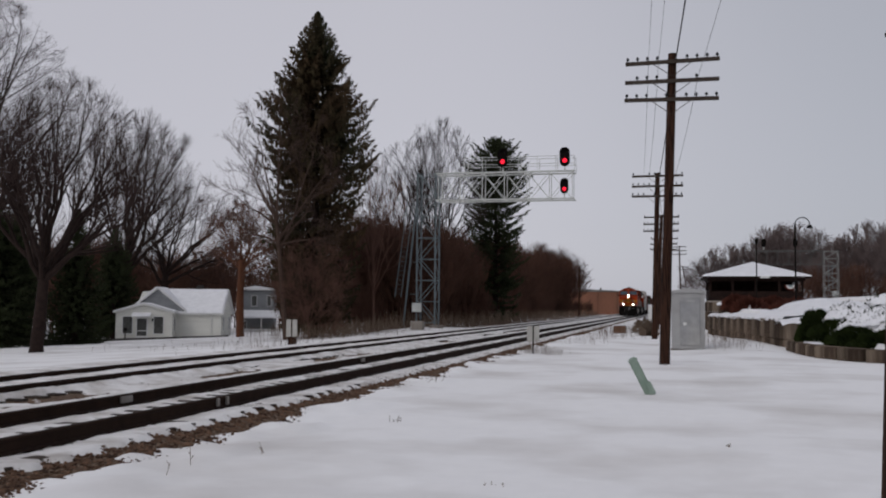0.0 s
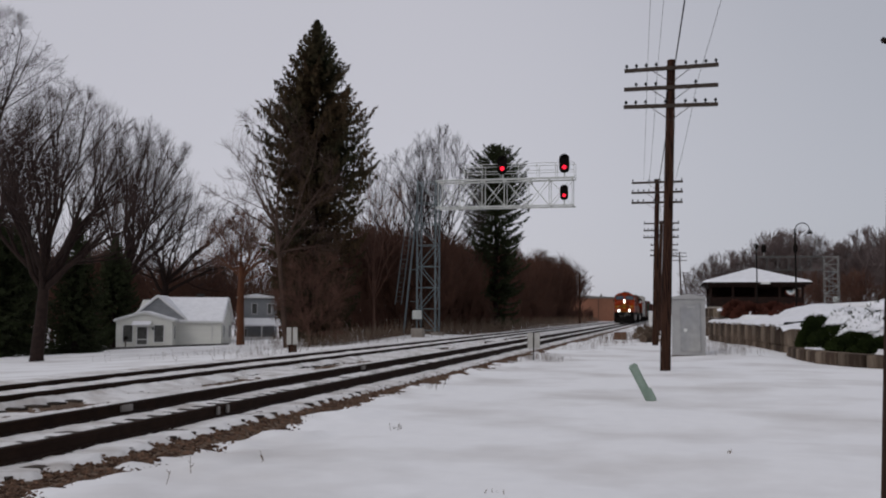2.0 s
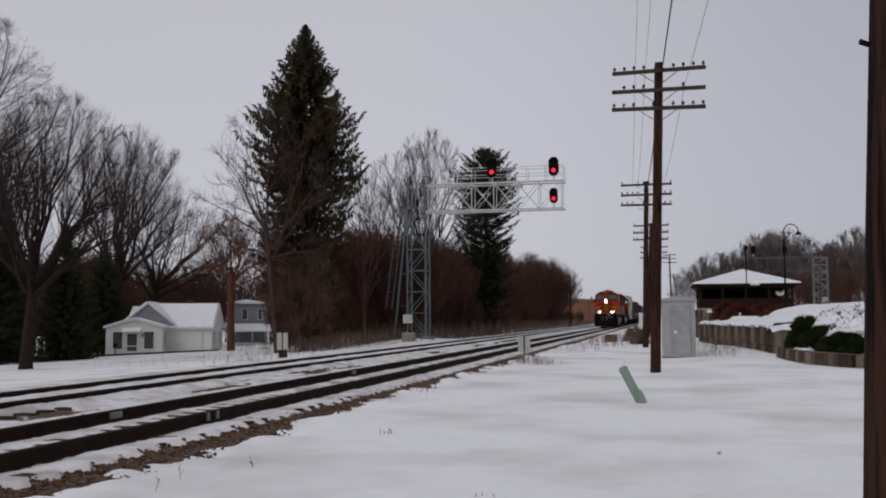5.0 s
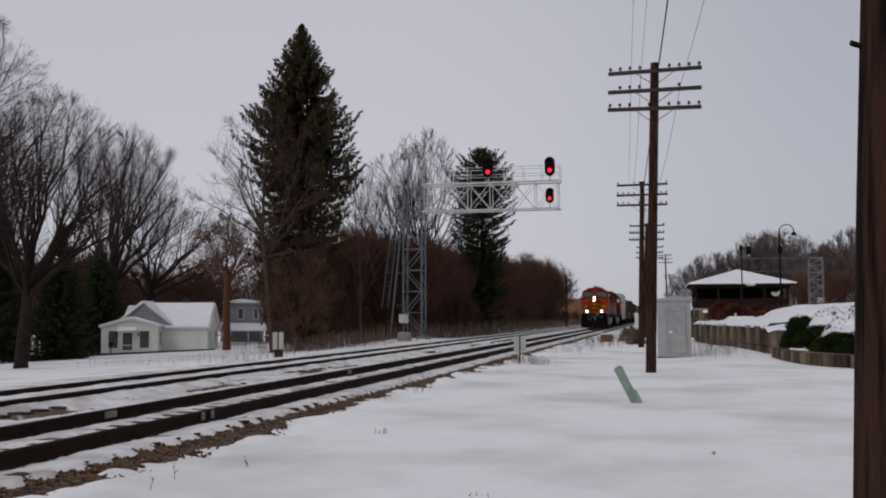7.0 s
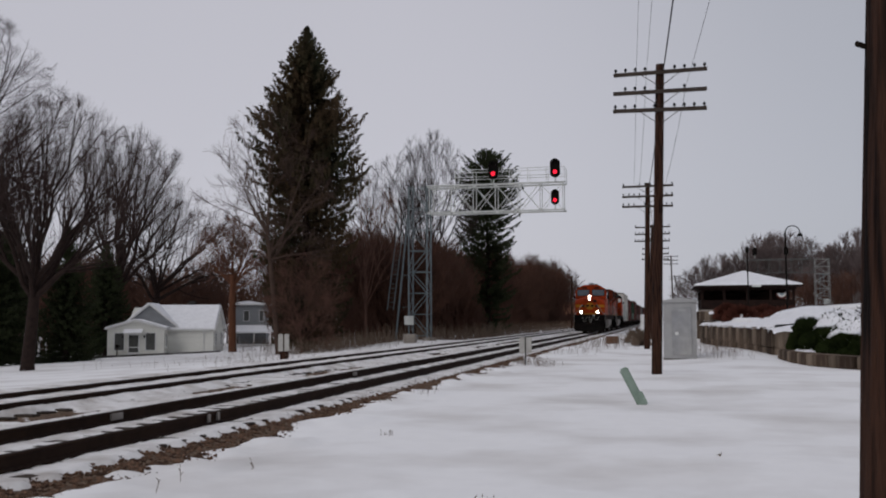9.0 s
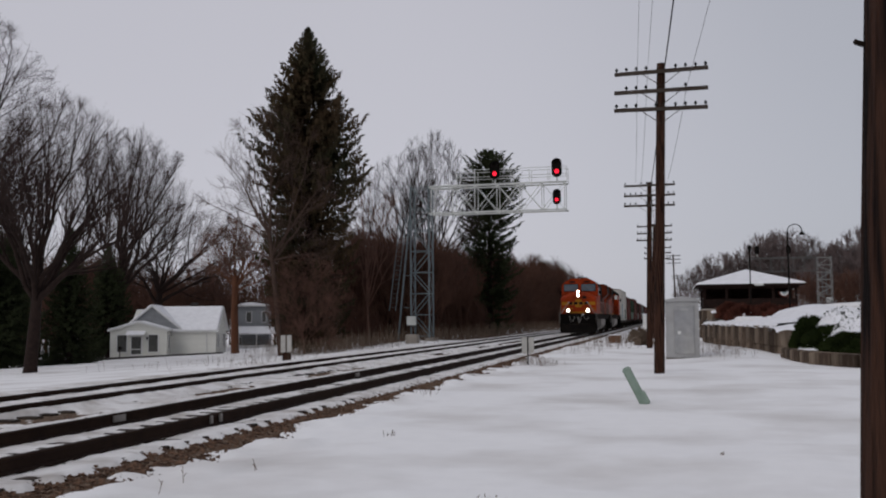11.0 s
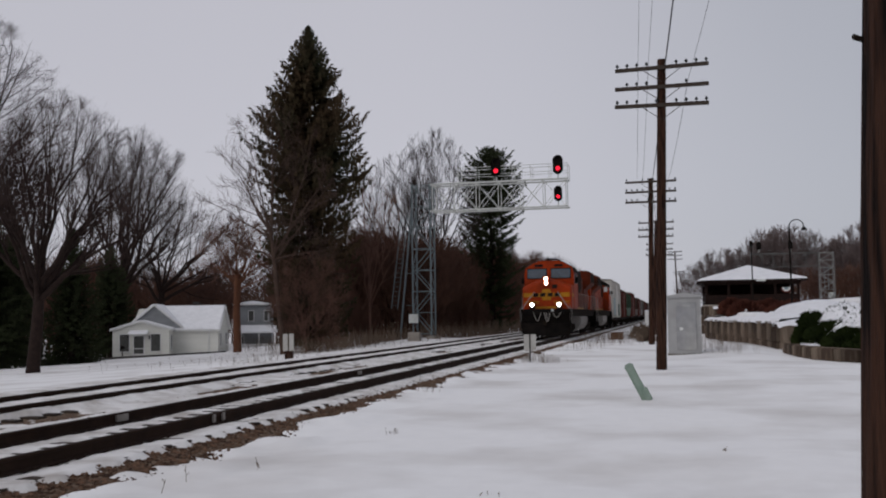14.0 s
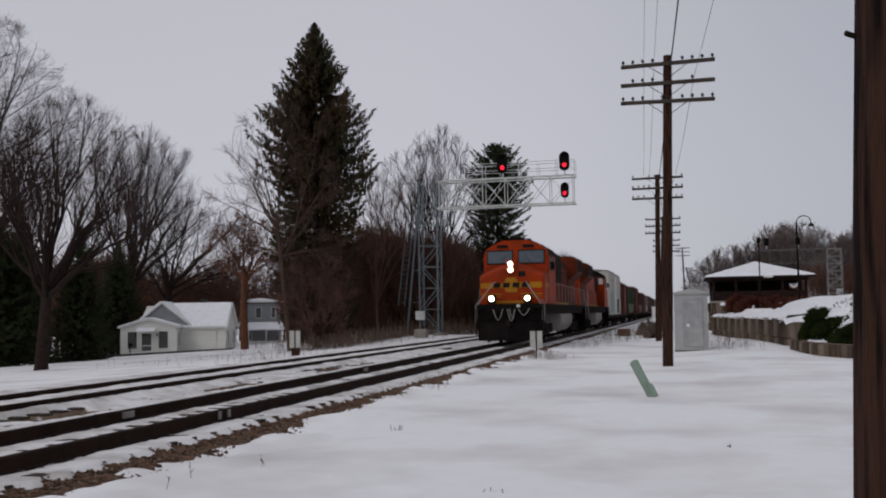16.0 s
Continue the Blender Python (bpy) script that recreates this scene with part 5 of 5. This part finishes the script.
def gable_roof(parent, x0, x1, y0, y1, ze, zr, along="x", over=0.35, mat_top=None):
    """Two slabs with snow on them; ridge along x or y."""
    t, s = 0.14, 0.16
    if along == "x":
        ym = (y0 + y1) / 2
        sl = (zr - ze) / (ym - y0)
        prof = [(y0 - over, ze - over * sl), (ym, zr), (y1 + over, ze - over * sl), (y1 + over, ze - over * sl + t), (ym, zr + t), (y0 - over, ze - over * sl + t)]
        up = [(y0 - over - 0.03, ze - over * sl + t), (ym, zr + t), (y1 + over + 0.03, ze - over * sl + t), (y1 + over, ze - over * sl + t + s * 0.7), (ym + 0.3, zr + t + s * 0.7), (ym - 0.3, zr + t + s * 0.7), (y0 - over, ze - over * sl + t + s * 0.7)]
        a, b, ax = x0 - over, x1 + over, "x"
    else:
        xm = (x0 + x1) / 2
        sl = (zr - ze) / (xm - x0)
        prof = [(x0 - over, ze - over * sl), (xm, zr), (x1 + over, ze - over * sl), (x1 + over, ze - over * sl + t), (xm, zr + t), (x0 - over, ze - over * sl + t)]
        up = [(x0 - over - 0.03, ze - over * sl + t), (xm, zr + t), (x1 + over + 0.03, ze - over * sl + t), (x1 + over, ze - over * sl + t + s * 0.7), (xm + 0.2, zr + t + s * 0.6), (xm - 0.2, zr + t + s * 0.6), (x0 - over, ze - over * sl + t + s * 0.7)]
        a, b, ax = y0 - over, y1, "y"
    rf = part("roof", Geo().prism(prof, a, b, ax), TRIM, parent, "pitched roof with white trim")
    part("roof_snow", Geo().prism(up, a + 0.12, b - 0.12, ax), SNOWCAP, rf, "thick snow on the roof", bevel=0.05)
    return rf


hs = thing("house", pose(-51.75, 97.2, -1.95, 0, 0, 17.4), "small white one-storey house with snowy roof", "house")
part("wall", Geo().prism([(0, -0.6), (8.0, -0.6), (8.0, 2.75), (4.0, 5.05), (0, 2.75)], -4.6, 4.6, "x"), SIDING, hs, "white clapboard wall")
gable_roof(hs, -1.8, 4.6, 0, 8.0, 2.72, 5.1, "x", 0.3)
part("gable_wall", Geo().prism([(-4.9, 2.6), (0.7, 2.6), (0.7, 3.0), (-2.1, 5.2), (-4.9, 3.0)], -0.15, 4.0), GREYSIDE, hs, "grey shingled gable")
gable_roof(hs, -4.9, 0.7, -0.15, 4.0, 3.0, 5.25, "y", 0.25)
part("porch_wall", Geo().box(-5.95, -0.15, -2.2, 0.0, -0.6, 2.75), SIDING, hs, "white enclosed porch")
gable_roof(hs, -5.95, -0.15, -2.2, -0.05, 2.75, 3.55, "y", 0.25)
part("porch_gable", Geo().prism([(-5.95, 2.74), (-0.15, 2.74), (-3.05, 3.54)], -2.18, -0.1), SIDING, hs)
window(hs, -5.2, -4.25, -2.2, 0.55, 2.3)
window(hs, -2.0, -1.05, -2.2, 0.55, 2.3)
hd = part("door", Geo().box(-3.75, -2.75, -2.25, -2.17, 0.0, 2.1), DARKWIN, hs, "dark glazed storm door")
part("frame", Geo().box(-3.85, -3.75, -2.29, -2.19, 0, 2.2).box(-2.75, -2.65, -2.29, -2.19, 0, 2.2).box(-3.85, -2.65, -2.29, -2.19, 2.1, 2.22).box(-3.75, -2.75, -2.28, -2.2, 0.0, 0.3).box(-3.75, -2.75, -2.28, -2.2, 0.78, 0.86), TRIM, hd)
aw = part("awning", Geo().add([(-4.2, -2.2, 2.75), (-2.3, -2.2, 2.75), (-2.3, -3.0, 2.4), (-4.2, -3.0, 2.4), (-4.2, -2.2, 2.62), (-2.3, -2.2, 2.62), (-2.3, -3.0, 2.3), (-4.2, -3.0, 2.3)], [(0, 1, 2, 3), (4, 7, 6, 5), (0, 3, 7, 4), (1, 5, 6, 2), (3, 2, 6, 7), (0, 4, 5, 1)]), SNOWCAP, hs, "small snowy awning over the door")
part("step", Geo().box(-4.0, -2.5, -3.2, -2.2, -0.5, 0.0), CONC, hs, bevel=0.03)
for lx in (-4.35, -2.15):
    part("wall_lantern", Geo().box(lx - 0.07, lx + 0.07, -2.36, -2.2, 1.8, 2.1), BLACK, hs, bevel=0.02)
side_window(hs, 4.62, 1.2, 2.0, 0.9, 2.2)
side_window(hs, 4.62, 5.6, 6.6, 0.9, 2.2)
side_window(hs, -0.13, -1.5, -0.8, 0.8, 2.2)
part("downspout", Geo().tube((3.6, -0.06, 0), (3.6, -0.06, 2.7), 0.045), TRIM, hs)
part("chimney", Geo().box(1.3, 2.0, 3.7, 4.4, 4.6, 5.75), DKROOF, hs, bevel=0.02)
mb = thing("mailbox", pose(-55.2, 92.6, -2.0, 0, 0, 17), "dark mailbox on a post by the street", "mailbox")
part("post", Geo().box(-0.05, 0.05, -0.05, 0.05, -0.3, 0.9), TIE, mb)
part("box", Geo().box(-0.2, 0.2, -0.2, 0.3, 0.85, 1.2), BLACK, mb, bevel=0.08)

h2 = thing("house", pose(-66.5, 150, -3.3, 0, 0, 20), "grey two-storey house with snowy porch roof", "house")
part("wall", Geo().box(-2.4, 3.4, 0, 8, -0.5, 7.4), GREYSIDE, h2, "grey wall")
part("roof", Geo().box(-2.8, 3.8, -0.4, 8.4, 7.4, 7.62), TRIM, h2)
part("roof_snow", Geo().prism([(-2.75, 7.62), (3.75, 7.62), (0.5, 8.1)], -0.35, 8.3), SNOWCAP, h2)
window(h2, -0.2, 0.6, 0, 4.9, 6.5)
window(h2, 2.3, 2.9, 0, 4.9, 6.5)
window(h2, -1.6, -1.0, 0, 1.0, 2.4)
part("porch_roof", Geo().prism([(-0.2, 3.9), (-3.2, 2.9), (-3.2, 3.15), (-0.2, 4.2)], -1.4, 5.4, "x"), SNOWCAP, h2, "snowy porch roof")
for px_ in (-1.2, 1.6, 5.2):
    part("porch_post", Geo().box(px_ - 0.1, px_ + 0.1, -3.0, -2.8, -0.5, 2.95), TRIM, h2)
part("porch_rail", Geo().box(-1.2, 5.2, -2.95, -2.85, 0.5, 1.2), TRIM, h2)

# low brown shed wall far along the line
SHED = mat("brown_metal_siding", (0.26, 0.12, 0.077), 0.8, col2=(0.20, 0.095, 0.062), scale=0.3, fine=4, bump=0.2, stretch=(1, 1, 0.2))
wh = thing("warehouse", pose(-24, 262, 0.2), "long low brown metal-sided warehouse", "building")
part("wall", Geo().box(-14, 12.5, 0, 24, -0.5, 5.75), SHED, wh)
part("roof", Geo().prism([(-14.3, 5.75), (12.8, 5.75), (12.8, 5.95), (-0.8, 6.5), (-14.3, 5.95)], -0.3, 24.3), GREYC, wh)
for k in (-6, 0, 5.5):
    part("roof_vent", Geo().tube((k, 3, 6.2), (k, 3, 6.9), 0.22, n=8), GREYC, wh)
for k in range(5):
    part("panel_seam", Geo().box(-10 + k * 5 - 0.06, -10 + k * 5 + 0.06, -0.05, 0.02, 0, 5.7), BROWNC, wh)
lp = thing("lineside_pole", pose(-13.9, 152, -0.2), "dark thin pole at the edge of the woods", "utility pole")
part("shaft", Geo().tube((0, 0, -0.5), (0.1, 0, 8.2), 0.17, 0.12, n=8), POLE, lp)
part("crossarm", Geo().box(-0.7, 0.7, -0.06, 0.06, 7.5, 7.62), ARM, lp)

# ---------------------------------------------------------------- park on the bank
DKWOOD = mat("dark_timber", (0.024, 0.013, 0.010), 0.9, col2=(0.012, 0.007, 0.006), scale=3, fine=18, bump=0.3)
pv = thing("park_pavilion", pose(6.35, 84.5, 2.2), "dark timber park pavilion with snowy hipped roof", "pavilion")
part("floor", Geo().box(-3.6, 3.6, -3.6, 3.6, -1.0, 0.1), CONC, pv)
for a in (-3.45, 0, 3.45):
    for b in (-3.45, 0, 3.45):
        if a or b:
            part("post", Geo().box(a - 0.09, a + 0.09, b - 0.09, b + 0.09, 0, 2.0), DKWOOD, pv, bevel=0.01)
for a in (-1.75, 1.75):
    part("post", Geo().box(a - 0.09, a + 0.09, -3.54, -3.36, 0, 2.0), DKWOOD, pv)
part("beam", Geo().box(-3.65, 3.65, -3.6, -3.4, 1.65, 2.0).box(-3.65, 3.65, 3.4, 3.6, 1.65, 2.0).box(-3.65, -3.45, -3.4, 3.4, 1.65, 2.0).box(3.45, 3.65, -3.4, 3.4, 1.65, 2.0), DKWOOD, pv)
part("railing", Geo().box(-3.45, 3.45, -3.5, -3.4, 0.1, 0.85).box(-3.5, -3.4, -3.4, 3.4, 0.1, 1.0), DKWOOD, pv, "dark boarded half wall")
part("back_wall", Geo().box(-3.40, 3.40, 3.3, 3.4, 0.1, 1.7), DKWOOD, pv)
roof = Geo().add([(-4.05, -4.05, 2.0), (4.05, -4.05, 2.0), (4.05, 4.05, 2.0), (-4.05, 4.05, 2.0), (0, -0.0, 3.2), (-4.05, -4.05, 1.86), (4.05, -4.05, 1.86), (4.05, 4.05, 1.86), (-4.05, 4.05, 1.86)],
                 [(0, 1, 4), (1, 2, 4), (2, 3, 4), (3, 0, 4), (0, 5, 6, 1), (1, 6, 7, 2), (2, 7, 8, 3), (3, 8, 5, 0), (5, 8, 7, 6)])
part("roof", roof, DKWOOD, pv)
part("roof_snow", Geo().add([(-4.1, -4.1, 2.01), (4.1, -4.1, 2.01), (4.1, 4.1, 2.01), (-4.1, 4.1, 2.01), (-4.0, -4.0, 2.12), (4.0, -4.0, 2.12), (4.0, 4.0, 2.12), (-4.0, 4.0, 2.12), (0, 0, 3.32)],
                            [(0, 1, 5, 4), (1, 2, 6, 5), (2, 3, 7, 6), (3, 0, 4, 7), (4, 5, 8), (5, 6, 8), (6, 7, 8), (7, 4, 8), (3, 2, 1, 0)]), SNOWCAP, pv, "smooth snow on the roof")
for r_, c_ in ((0.42, OXIDE), (0.31, WHITE), (0.2, BLUEP)):
    fan = [(r_ * math.cos(math.pi * (1 + k / 8)) + 2.55, 1.35 + r_ * math.sin(math.pi * (1 + k / 8))) for k in range(9)]
    part("bunting", Geo().prism(fan, -3.66 - 0.1 * (0.45 - r_), -3.62 - 0.1 * (0.45 - r_)), c_, pv, "fan of faded red, white and blue bunting")
part("notice_board", Geo().box(0.3, 1.0, -4.12, -4.08, 1.86, 2.02), WHITE, pv)
part("bench", Geo().box(-1.4, 0.6, -1.0, -0.2, 0.7, 0.8).box(-1.2, -1.0, -0.9, -0.3, 0.1, 0.7).box(0.2, 0.4, -0.9, -0.3, 0.1, 0.7), DKWOOD, pv)


def arc_lamp(x, y, z0, z1, r, label):
    ob = thing("lamp_post", pose(x, y, z0), label, "street lamp", "park lamp posts")
    h = z1 - z0 - r
    part("post", Geo().tube((0, 0, -0.4), (0, 0, h), 0.055, 0.045, n=8), BLACK, ob)
    part("foot", Geo().tube((0, 0, -0.3), (0, 0, 0.5), 0.12, 0.09, n=8), BLACK, ob)
    part("arch", Geo().path([(r - r * math.cos(math.pi * k / 10), 0, h + r * math.sin(math.pi * k / 10)) for k in range(11)], 0.03, 6), BLACK, ob)
    part("shade", Geo().tube((2 * r, 0, h - 0.02), (2 * r, 0, h - 0.22), 0.06, 0.2, n=12), BLACK, ob)


arc_lamp(6.89, 60.0, 1.6, 6.95, 0.40, "black arched gooseneck lamp post on the bank")
l2 = thing("lamp_post", pose(6.1, 82.0, 2.2), "thin dark lamp post behind the pavilion", "street lamp", "park lamp posts")
part("post", Geo().tube((0, -5, -0.4), (0, -5, 4.3), 0.05, 0.04, n=8), BLACK, l2)
part("lantern", Geo().box(-0.12, 0.12, -5.12, -4.88, 4.3, 4.75), BLACK, l2, bevel=0.03)
GALVF = mat("dull_galvanised_steel", (0.12, 0.118, 0.112), 0.7, 0.1, col2=(0.08, 0.078, 0.074), scale=2, fine=20, bump=0.05)
TOWERF = mat("galvanised_lattice", (0.24, 0.24, 0.23), 0.7, 0.1, col2=(0.17, 0.17, 0.165), scale=2, fine=20, bump=0.05)
cantilever(pose(16.9, 120, 2.2, 0, 0, 180), 4.65, 6.15, 0, 7.6, 1.5, ((3.0, 7.2, 0.9), (6.5, 7.2, 0.9)), "second cantilever signal seen from behind", GALVF, False)

# ---------------------------------------------------------------- shrubs and weeds
HEDGE = mat("juniper", (0.028, 0.040, 0.010), 0.9, col2=(0.010, 0.015, 0.006), scale=1.5, fine=8, bump=0, spec=0.04)
WEED = mat("dry_weed", (0.20, 0.145, 0.105), 0.9, col2=(0.11, 0.080, 0.060), scale=1, fine=6, bump=0)
REDSH = mat("russet_shrub", (0.11, 0.035, 0.022), 0.9, col2=(0.06, 0.022, 0.016), scale=1, fine=6, bump=0)


def shrub(x, y, z, ax, ay, h, label, material, seed, n=2600, size=0.13, snow=0.0, name="shrub", core_share=0.86):
    rnd = random.Random(seed)
    ob = thing(name, pose(x, y, z), label, "shrub", "shrubs on the bank")
    g, cap = Geo(), Geo()
    for i in range(n):
        a, e = rnd.uniform(0, 6.283), math.asin(rnd.random())
        u = Vector((math.cos(a) * math.cos(e), math.sin(a) * math.cos(e), math.sin(e)))
        lump = 1 + 0.22 * noise.noise((u.x * 2.2 + seed, u.y * 2.2, u.z * 2.2)) + rnd.gauss(0, 0.04)
        c = Vector((u.x * ax, u.y * ay, u.z * h)) * lump
        d = (u + Vector((rnd.uniform(-0.7, 0.7), rnd.uniform(-0.7, 0.7), rnd.uniform(-0.3, 0.7)))).normalized() * size * rnd.uniform(0.7, 1.6)
        s = d.orthogonal().normalized() * size * 0.35
        g.add([tuple(c - s), tuple(c + s), tuple(c + d), tuple(c - d * 0.6)], [(0, 1, 2), (1, 0, 3)])
    part("foliage", raw("foliage", g.v, g.f, material), None, ob)
    core = Geo()
    for lat in range(6):
        for lon in range(14):
            e, a = lat / 5 * math.pi / 2, lon / 14 * 6.283
            core.v.append((math.cos(a) * math.cos(e) * ax * core_share, math.sin(a) * math.cos(e) * ay * core_share, math.sin(e) * h * core_share - 0.15))
    for lat in range(5):
        core.f += [(lat * 14 + k, lat * 14 + (k + 1) % 14, lat * 14 + 14 + (k + 1) % 14, lat * 14 + 14 + k) for k in range(14)]
    part("inner_branches", raw("inner_branches", core.v, core.f, BRUSH if core_share < 0.9 else material), None, ob)
    if snow:
        for i in range(int(120 * snow)):
            a, e = rnd.uniform(0, 6.283), math.asin(0.42 + 0.58 * rnd.random())
            u = Vector((math.cos(a) * math.cos(e), math.sin(a) * math.cos(e), math.sin(e)))
            lump = 1.02 + 0.22 * noise.noise((u.x * 2.2 + seed, u.y * 2.2, u.z * 2.2))
            c = Vector((u.x * ax, u.y * ay, u.z * h)) * lump
            r = rnd.uniform(0.12, 0.36)
            m = 9
            k = len(cap.v)
            cap.v.append((c.x, c.y, c.z + 0.10))
            for j in range(m):
                w = 6.283 * j / m
                rr = r * rnd.uniform(0.7, 1.2)
                cap.v.append((c.x + rr * 0.62 * math.cos(w), c.y + rr * 0.62 * math.sin(w), c.z + 0.075 - (u.x * math.cos(w) / ax + u.y * math.sin(w) / ay) * rr * h * 0.5))
            for j in range(m):
                w = 6.283 * j / m
                rr = r * rnd.uniform(0.9, 1.35)
                cap.v.append((c.x + rr * math.cos(w), c.y + rr * math.sin(w), c.z - 0.05 - (u.x * math.cos(w) / ax + u.y * math.sin(w) / ay) * rr * h * 0.8))
            cap.f += [(k, k + 1 + j, k + 1 + (j + 1) % m) for j in range(m)] + [(k + 1 + j, k + 1 + m + j, k + 1 + m + (j + 1) % m, k + 1 + (j + 1) % m) for j in range(m)]
        part("snow_cap", raw("snow_cap", cap.v, cap.f, SNOWCAP, True), None, ob, "lumpy snow lying on the shrub")
    return ob


for i, (x, y, z, ax, ay, h, sn) in enumerate(((5.40, 40.4, 0.25, 0.75, 1.1, 1.20, 0.0), (5.75, 38.7, 0.2, 0.95, 1.2, 0.92, 0.0), (6.25, 37.2, 0.2, 1.05, 1.2, 0.76, 0.0), (6.95, 35.9, 0.2, 1.15, 1.1, 0.66, 0.0), (7.9, 34.9, 0.2, 1.25, 1.0, 0.62, 0.0), (9.1, 34.0, 0.2, 1.3, 1.0, 0.60, 0.0), (10.4, 33.4, 0.2, 1.3, 1.0, 0.60, 0.0), (6.5, 40.2, 0.5, 1.0, 1.4, 1.35, 1.6), (7.0, 38.5, 0.45, 1.2, 1.4, 1.15, 1.6), (7.8, 37.3, 0.4, 1.3, 1.3, 1.05, 1.6), (9.0, 36.5, 0.4, 1.4, 1.3, 1.0, 1.6), (10.4, 36.0, 0.4, 1.4, 1.3, 1.0, 1.6), (8.0, 40.4, 0.6, 1.6, 1.8, 1.40, 1.6), (9.6, 39.0, 0.6, 1.6, 1.8, 1.30, 1.6))):
    shrub(x, y, z, ax, ay, h, "spreading green juniper laden with snow", HEDGE, 40 + i, n=2600 if sn else 4600, size=0.11 if sn else 0.10, snow=sn, name="juniper_shrub", core_share=0.9)
for i, (x, y, z, a, h) in enumerate(((4.6, 63.0, 1.3, 1.0, 0.9), (5.9, 64.0, 1.4, 1.1, 0.85), (3.9, 66.0, 1.6, 0.7, 0.8), (7.6, 66.0, 1.5, 1.2, 0.7), (6.2, 58.0, 1.3, 0.9, 0.6))):
    shrub(x, y, z, a, a, h, "russet brown bare shrub on the bank", REDSH, 60 + i, n=1500, size=0.2, snow=0.03)
for i, (x, y, a, h) in enumerate(((-1.9, 68.5, 0.7, 0.85), (-1.5, 64.0, 0.45, 0.6), (-1.4, 60.5, 0.4, 0.4))):
    shrub(x, y, -0.05, a, a, h, "brown dead brush beside the pole line", WEED, 70 + i, n=260, size=0.2, core_share=0.25)

rd = random.Random(90)
weeds = Geo()
for cx, cy, n, sp_, h in ((-4.95, 35.2, 60, 0.22, 0.38), (-4.2, 34.6, 50, 0.25, 0.30), (-4.0, 46, 40, 0.5, 0.45), (-3.0, 58, 90, 1.3, 0.6), (-2.4, 68, 120, 1.2, 0.7), (2.0, 42.5, 90, 0.7, 0.6), (2.9, 47, 120, 0.8, 0.8), (2.4, 40, 30, 0.5, 0.5), (-4.75, 9.0, 2, 0.1, 0.2), (-5.0, 20.6, 12, 0.10, 0.35), (-4.3, 10.2, 2, 0.06, 0.16), (-15.5, 36, 60, 1.0, 0.5), (-22, 46, 40, 2.0, 0.4), (-19, 62, 160, 2.0, 0.7), (-20.5, 59, 420, 1.5, 0.9), (-23.5, 66, 300, 1.5, 1.0), (-16, 74, 220, 1.6, 0.9), (-16, 90, 220, 1.2, 1.2), (-36, 84, 70, 1.2, 1.2), (-3.8, 13.5, 6, 0.05, 0.12), (-1.6, 9.0, 5, 0.04, 0.06), (0.6, 12.2, 5, 0.05, 0.07)):
    for i in range(n):
        p = Vector((cx + rd.gauss(0, sp_), cy + rd.gauss(0, sp_ * 1.5), 0))
        p.z = ground_z(p.x, p.y) - 0.03
        q = p + Vector((rd.gauss(0, 0.15) * h, rd.gauss(0, 0.15) * h, h * rd.uniform(0.5, 1.2)))
        limb(weeds, p, q, 0.004 if cy < 50 else 0.009, 0.003 if cy < 50 else 0.006)
        for _ in range(2):
            m_ = p.lerp(q, rd.uniform(0.4, 0.9))
            limb(weeds, m_, m_ + Vector((rd.gauss(0, 0.12), rd.gauss(0, 0.12), rd.uniform(0.05, 0.2))) * h, 0.005, 0.003)
for i in range(1500):
    y = 64 + 150 * rd.random() ** 1.6
    x = -14.7 - 2.6 * rd.random() - (5.5 * rd.random() if y < 78 else 0)
    if abs(x + 16.4) < 1.3 and 60 < y < 68:
        continue
    p = Vector((x, y, ground_z(x, y) - 0.03))
    q = p + Vector((rd.gauss(0, 0.2), rd.gauss(0, 0.2), rd.uniform(0.4, 1.5)))
    limb(weeds, p, q, 0.022, 0.01)
tagged(new("dry_weeds", raw("dry_weeds", weeds.v, weeds.f, WEED)), "dry brown weed stalks standing in the snow", "weeds", kind="stuff")

# street kerb line before the house
edge = Geo()
ends = [(x, y, ground_z(x, y)) for x in (-78, -43.5) for y in (91.6, 92.3)]
edge.add([(x, y, z - 0.4) for x, y, z in ends] + [(x, y, z + 0.15) for x, y, z in ends], [(0, 1, 3, 2), (4, 6, 7, 5), (0, 4, 5, 1), (2, 3, 7, 6), (0, 2, 6, 4), (1, 5, 7, 3)])
kerb = part("street_edge", edge, DKROOF)
tagged(kerb, "dark edge of the street beyond the lawn", "road edge", kind="structure")


# ---------------------------------------------------------------- movement
def motions():
    start, speed = 170.05, 7.895
    for car, back, turn in TRAIN:
        walk(car, [(t, pose(TRAIN_X, start - speed * t + back, RAIL_Z, 0, 0, turn)) for t in (0, 4, 8, 12, 16)])
    for k, (ob, y, r) in enumerate(WHEELS[:20]):
        way = -1 if 6 <= k < 12 else 1
        step = 0.1 if r > 0.5 else 1 / 15
        rows = []
        for i in range(round(16 / step) + 1):
            t = i * step
            rows.append((t, pose(0, y, r, way * math.degrees(speed * t / r))))
        walk(ob, rows)


motions()
